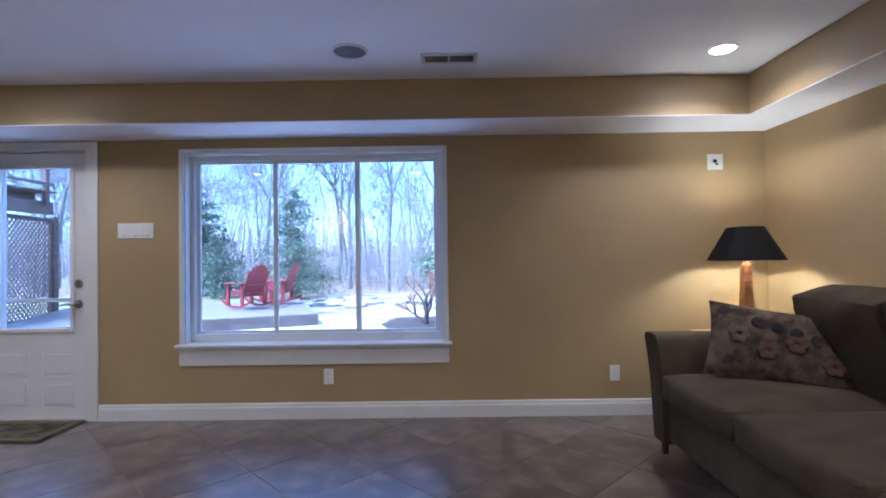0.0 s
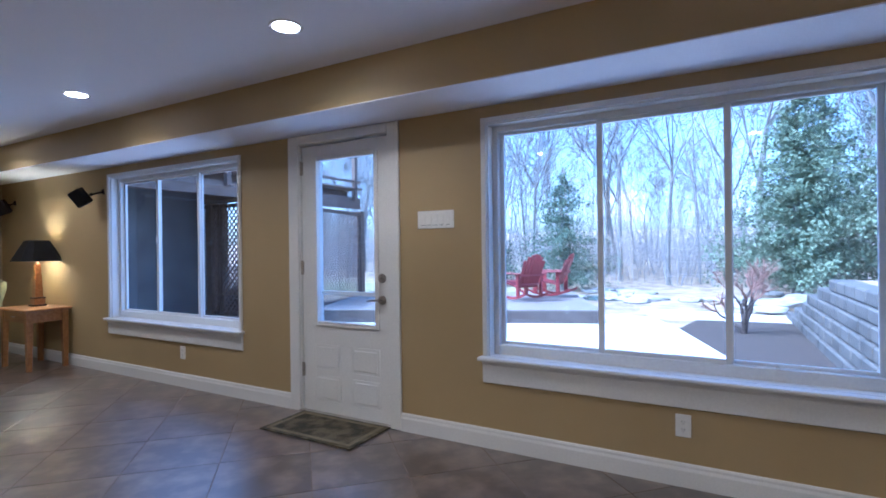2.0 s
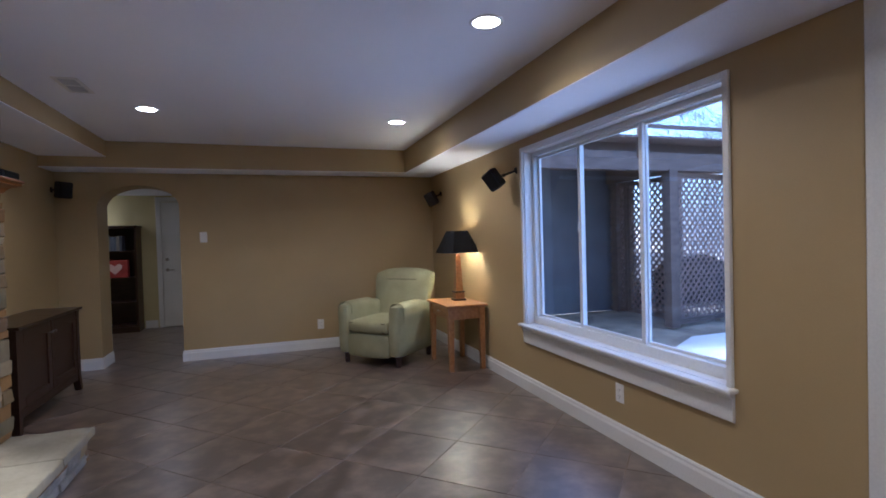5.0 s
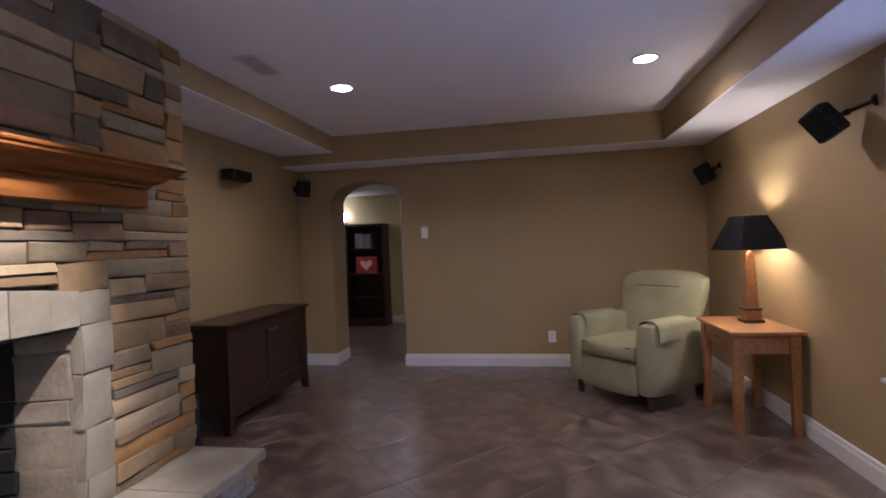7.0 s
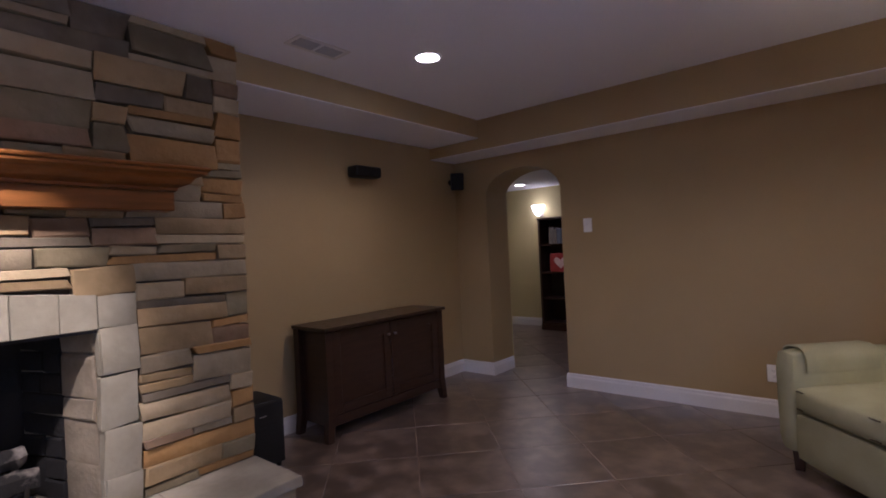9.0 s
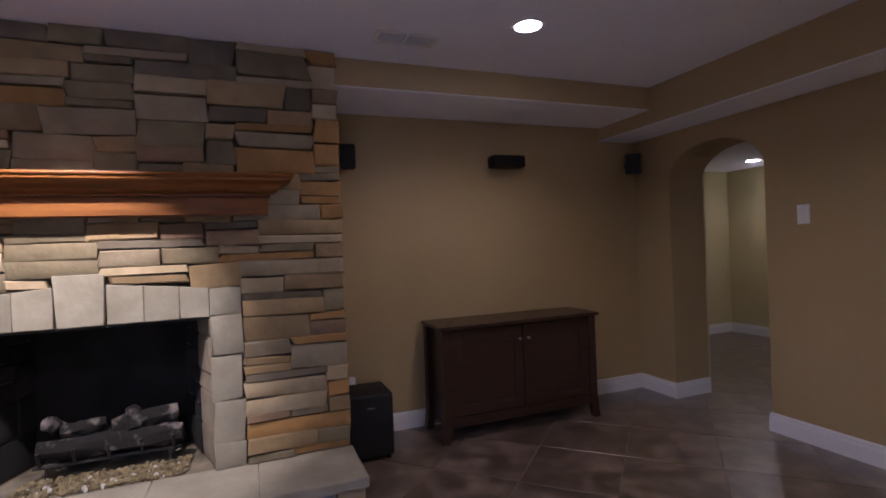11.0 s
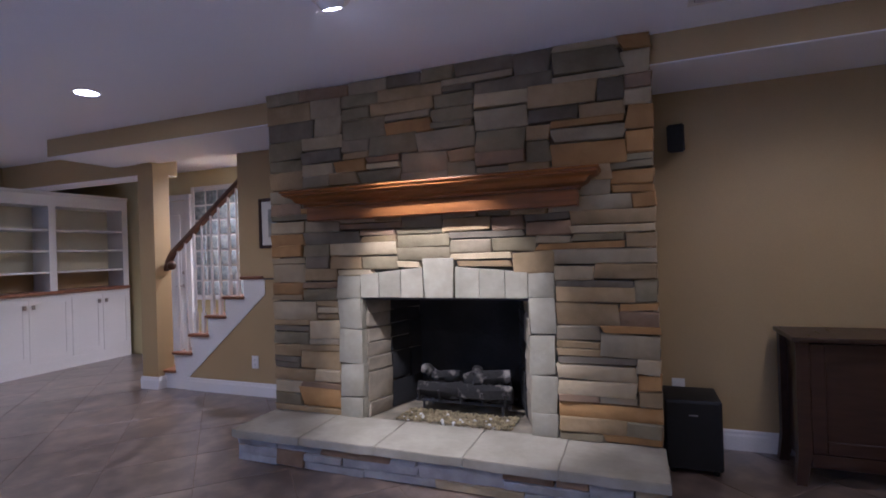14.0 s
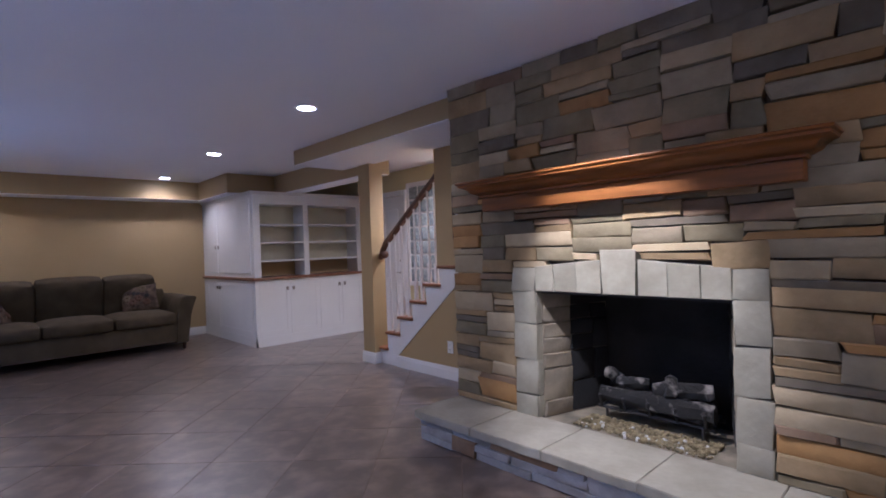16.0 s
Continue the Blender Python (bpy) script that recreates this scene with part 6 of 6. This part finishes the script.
for i in range(47):
    y = YN + WT + 0.08 + 0.14 * i
    block("board", M_TIMBER, (-9.6, LX + 0.15, y - 0.062, y + 0.062, 2.671, 2.70), parent=up)
for i in range(3):
    y = LY - 0.6 + 1.75 * i
    block("rail_post", M_TIMBER, (LX + 0.06, LX + 0.15, y - 0.045, y + 0.045, 2.4, 3.65), parent=up)
block("rail", M_TIMBER, (LX + 0.06, LX + 0.15, LY - 1.2, 10.6, 3.6, 3.65), parent=up)
block("rail", M_TIMBER, (LX + 0.08, LX + 0.13, LY - 1.2, 10.6, 2.82, 2.87), parent=up)
structure("wall_outside", M_SIDING, "grey house wall beyond the shaded patio", (-9.75, -9.6, YN + WT, 8.4, GZ, 3.0), category="wall")


bm = bmesh.new()
prism(bm, [(8.3, GZ - 0.05), (11.0, GZ - 0.05), (11.0, 0.5), (10.2, 0.85), (9.2, 0.8), (8.5, 0.4)], 4.1, "x", -13.7)
tagged(part("ground_bank", bm, M_MULCH), "dark mulched bank behind the lattice", "bank", kind="structure")


# ---- trees ----
def bare_tree(seed, height, r0, levels=5, spread=32):
    rg = random.Random(seed)
    trunk, limbs = bmesh.new(), bmesh.new()

    def grow(p, d, ln, r, lev):
        seg, r = 3 if lev < 2 else 2, max(r, 0.009)
        for k in range(seg):
            q = p + d * (ln / seg)
            r2 = r * (0.86 if lev == 0 else 0.8)
            cyl(trunk if lev == 0 else limbs, p, q, r, r2, 7 if lev == 0 else (5 if lev < 3 else 3), caps=False)
            p, r = q, max(r2, 0.008)
            d = (d + Vector((rg.uniform(-0.13, 0.13), rg.uniform(-0.13, 0.13), rg.uniform(-0.02, 0.10)))).normalized()
            if lev < levels and (lev > 0 or k > 0) and lev < 4:
                side(p, d, ln, r, lev)
        if lev < levels:
            for i in range(2 if lev else 3):
                side(p, d, ln, r, lev)

    def side(p, d, ln, r, lev):
        ax = Vector((rg.uniform(-1, 1), rg.uniform(-1, 1), rg.uniform(-0.3, 0.3))).normalized()
        d2 = (Matrix.Rotation(radians(rg.uniform(spread * 0.5, spread * 1.35)), 3, ax) @ d).normalized()
        if d2.z < -0.1:
            d2.z *= -0.3
        grow(p, d2, ln * rg.uniform(0.52, 0.78), r * rg.uniform(0.5, 0.7), lev + 1)
    grow(Vector((0, 0, -0.1)), Vector((0, 0, 1)), height * 0.42, r0, 0)
    return mesh_of("trunk", trunk, M_BARK, True), mesh_of("crown", limbs, M_BARK, False)


TREES = [bare_tree(s, h, r) for s, h, r in ((3, 9.5, 0.085), (8, 11.0, 0.10), (21, 8.0, 0.065), (34, 12.0, 0.12))]


def plant_tree(k, x, y, s, rz, label="bare grey winter tree at the edge of the woods"):
    t = thing("bare_tree", label, "tree", pose(x, y, GZ - 0.05, 0, 0, rz), "bare trees")
    t.scale = (s, s, s)
    for nm, me in zip(("trunk", "crown"), TREES[k]):
        ob = new(nm, me)
        ob.parent = t


rt = random.Random(5)
for x, y, s, k in ((-1.6, 19.5, 1.0, 0), (0.9, 17.8, 0.95, 3), (2.4, 20, 1.0, 1), (-3.4, 21, 1.0, 1), (-6.5, 20, 0.95, 0), (-9.5, 19, 1.0, 3), (-12.5, 21.5, 1.0, 1), (-15.5, 20, 1.0, 0), (-18, 24, 1.0, 3), (-13.8, 17.5, 0.8, 2), (4.6, 22, 1.0, 3), (-8.2, 24, 1.0, 2), (-4.6, 25, 1.0, 3), (0.4, 24, 1.0, 1)):
    plant_tree(k, x, y, s, rt.uniform(0, 360))
for i in range(40):
    plant_tree(rt.choice((0, 1, 2, 3)), rt.uniform(-36, 14), rt.uniform(25, 42), rt.uniform(0.75, 1.15), rt.uniform(0, 360), "bare grey winter tree deep in the woods")
bm = bmesh.new()
for i in range(7500):
    y = rt.uniform(19, 78)
    x = rt.uniform(-1.2, 0.55) * y + 3
    tall = i % 6 == 0
    h = rt.uniform(3, 10) if tall else rt.uniform(0.8, 2.7)
    r = 0.008 + 0.003 * h
    p = Vector((x, y, GZ - 0.05))
    q = p + Vector((rt.uniform(-0.3, 0.3) * h, rt.uniform(-0.25, 0.25) * h, h))
    cyl(bm, p, q, r, r * 0.3, 3, caps=False)
    for k in range(12 if tall else 5):
        a = p.lerp(q, rt.uniform(0.3, 0.98))
        e = a + Vector((rt.uniform(-0.6, 0.6), rt.uniform(-0.4, 0.4), rt.uniform(0.05, 0.5))) * min(h, 4) * 0.5
        cyl(bm, a, e, max(0.009, r * 0.45), 0.006, 3, caps=False)
tagged(part("undergrowth", bm, M_TWIG), "tangle of bare brown undergrowth and saplings, paled for haze", "undergrowth", kind="stuff")


def conifer(x, y, h, w, mt, seed, label, droop=-0.15, density=100, leaf=1.0):
    rg = random.Random(seed)
    t = thing("conifer_tree", label, "tree", pose(x, y, GZ - 0.03), "evergreen trees")
    bm = bmesh.new()
    cyl(bm, (0, 0, 0), (0, 0, h * 0.96), 0.025 * h, 0.01, 8)
    part("trunk", bm, M_BARK, t, smooth=True)
    bm = bmesh.new()
    levels = int(h * 7)
    for k in range(levels):
        v = (k + rg.random()) / levels
        z = h * (0.06 + 0.93 * v)
        reach = w * (1 - v) ** 0.8 * rg.uniform(0.65, 1.12) + 0.06
        for b in range(6):
            a = rg.uniform(0, 6.283)
            d = Vector((math.cos(a), math.sin(a), droop + rg.uniform(-0.1, 0.25)))
            n = max(10, int(density * reach))
            for i in range(n):
                s = (i + rg.random()) / n
                c = Vector((0, 0, z)) + d * reach * s + Vector((rg.gauss(0, 0.06), rg.gauss(0, 0.06), rg.gauss(0, 0.05))) * (0.5 + reach)
                e = Vector((rg.gauss(0, 1), rg.gauss(0, 1), rg.gauss(0, 0.6))).normalized()
                f = e.cross(Vector((rg.gauss(0, 1), rg.gauss(0, 1), rg.gauss(0, 1)))).normalized()
                ls = rg.uniform(0.022, 0.05) * leaf
                bm.faces.new([bm.verts.new(c + o) for o in (-e * ls, f * ls * 0.5, e * ls, -f * ls * 0.5)])
    me = bpy.data.meshes.new("crown")
    bm.to_mesh(me), bm.free()
    me.materials.append(mt)
    ob = new("crown", me)
    ob.parent = t


conifer(-4.4, 16.6, 3.8, 1.9, M_NEEDLE, 4, "dark green spruce behind the red rocking chairs")
conifer(-8.7, 18.8, 4.4, 2.2, M_NEEDLE, 9, "wide dark green spruce behind the lawn", -0.1, 80, 1.3)
conifer(-7.3, 17.2, 2.3, 1.0, M_NEEDLE, 5, "low dark green spruce by the lawn")
conifer(1.55, 15.6, 5.2, 1.9, M_CEDAR, 6, "grey green cedar above the retaining wall", 0.1, 120, 1.25)
conifer(3.9, 16.5, 6.0, 2.1, M_CEDAR, 7, "tall grey green cedar at the edge of the garden", 0.1, 100, 1.25)
conifer(2.5, 18.5, 6.2, 1.9, M_CEDAR, 8, "tall grey green cedar behind the garden wall", 0.1, 80, 1.25)

# bare shrub in the mulch bed
sh = thing("garden_shrub", "bare multi-stemmed shrub with fine reddish twigs", "shrub", pose(0.25, 9.95, GZ - 0.02))
stems, twigs = bmesh.new(), bmesh.new()
rg = random.Random(17)
def sprout(p, d, ln, r, lev):
    q = p + d * ln
    m1 = p.lerp(q, 0.5) + Vector((rg.uniform(-0.1, 0.1), rg.uniform(-0.1, 0.1), 0)) * ln
    cyl(stems if lev < 2 else twigs, p, m1, r, r * 0.85, 6 if lev < 2 else 3, caps=False)
    cyl(stems if lev < 2 else twigs, m1, q, r * 0.85, r * 0.7, 6 if lev < 2 else 3, caps=False)
    if lev < 4:
        for i in range(3):
            d2 = (d + Vector((rg.uniform(-0.75, 0.75), rg.uniform(-0.75, 0.75), rg.uniform(-0.15, 0.45)))).normalized()
            sprout(q, d2, ln * rg.uniform(0.55, 0.8), r * 0.62, lev + 1)
for d, l in (((-0.10, 0, 1), 0.42), ((0.22, 0.1, 0.9), 0.40), ((-0.55, 0.1, 0.5), 0.30), ((0.05, -0.2, 1), 0.36)):
    sprout(Vector((0, 0, 0)), Vector(d).normalized(), l, 0.035, 0)
part("stems", stems, material("dark shrub bark", (0.05, 0.04, 0.036), (0.09, 0.075, 0.067), 8, 0.95, 0.5, 40), sh)
part("twigs", twigs, material("reddish fine twig", (0.20, 0.11, 0.085), (0.28, 0.17, 0.13), 8, 0.9, 0.2), sh, "fine reddish twigs")

# ---- floor tiles, laid on the diagonal ----
structure("floor_base", M_GROUT, "grey-brown grout bed under the floor tiles", (XW, XE, YBK, YN, -0.12, -0.003), (HX0, XW, HY0, HY1, -0.12, -0.003), category="floor")
floor = thing("floor", "brown slate-look porcelain tiles laid on the diagonal", "floor", kind="structure")
P = 0.515
bm = bmesh.new()
bx(bm, -P / 2 + 0.0022, P / 2 - 0.0022, -P / 2 + 0.0022, P / 2 - 0.0022, -0.010, 0.0, 0.0012, 1)
tile = mesh_of("tile", bm, M_TILE)
U0, V0 = -3.39, 5.53
c45 = math.sqrt(0.5)
def inside(x, y, g=0.0):
    return XW - g < x < XE + g and YBK - g < y < YN + g
rest = bmesh.new()
for i in range(-30, 40):
    for j in range(-40, 40):
        u, v = U0 + (i + 0.5) * P, V0 + (j + 0.5) * P
        x, y = (u - v) * c45, (u + v) * c45
        if inside(x, y, 0.36) and -8.4 < x < 2.0 and y > -0.5 and y < 3.95:
            ob = new("tile", tile)
            ob.parent = floor
            ob.matrix_basis = pose(x, y, 0, 0, 0, 45 + 90 * rng.choice((0, 1, 2, 3)))
        elif inside(x, y, 0.36) or (HX0 - 0.3 < x < XW and HY0 - 0.3 < y < HY1):
            k = P / 2 - 0.0022
            m = pose(x, y, 0, 0, 0, 45)
            top = [rest.verts.new(m @ Vector((a * (k - 0.002), b * (k - 0.002), 0))) for a, b in ((-1, -1), (1, -1), (1, 1), (-1, 1))]
            low = [rest.verts.new(m @ Vector((a * k, b * k, -0.008))) for a, b in ((-1, -1), (1, -1), (1, 1), (-1, 1))]
            rest.faces.new(top)
            for a in range(4):
                b = (a + 1) % 4
                rest.faces.new((low[a], low[b], top[b], top[a]))
tagged(part("tiles", rest, M_TILE, floor), kind="stuff")
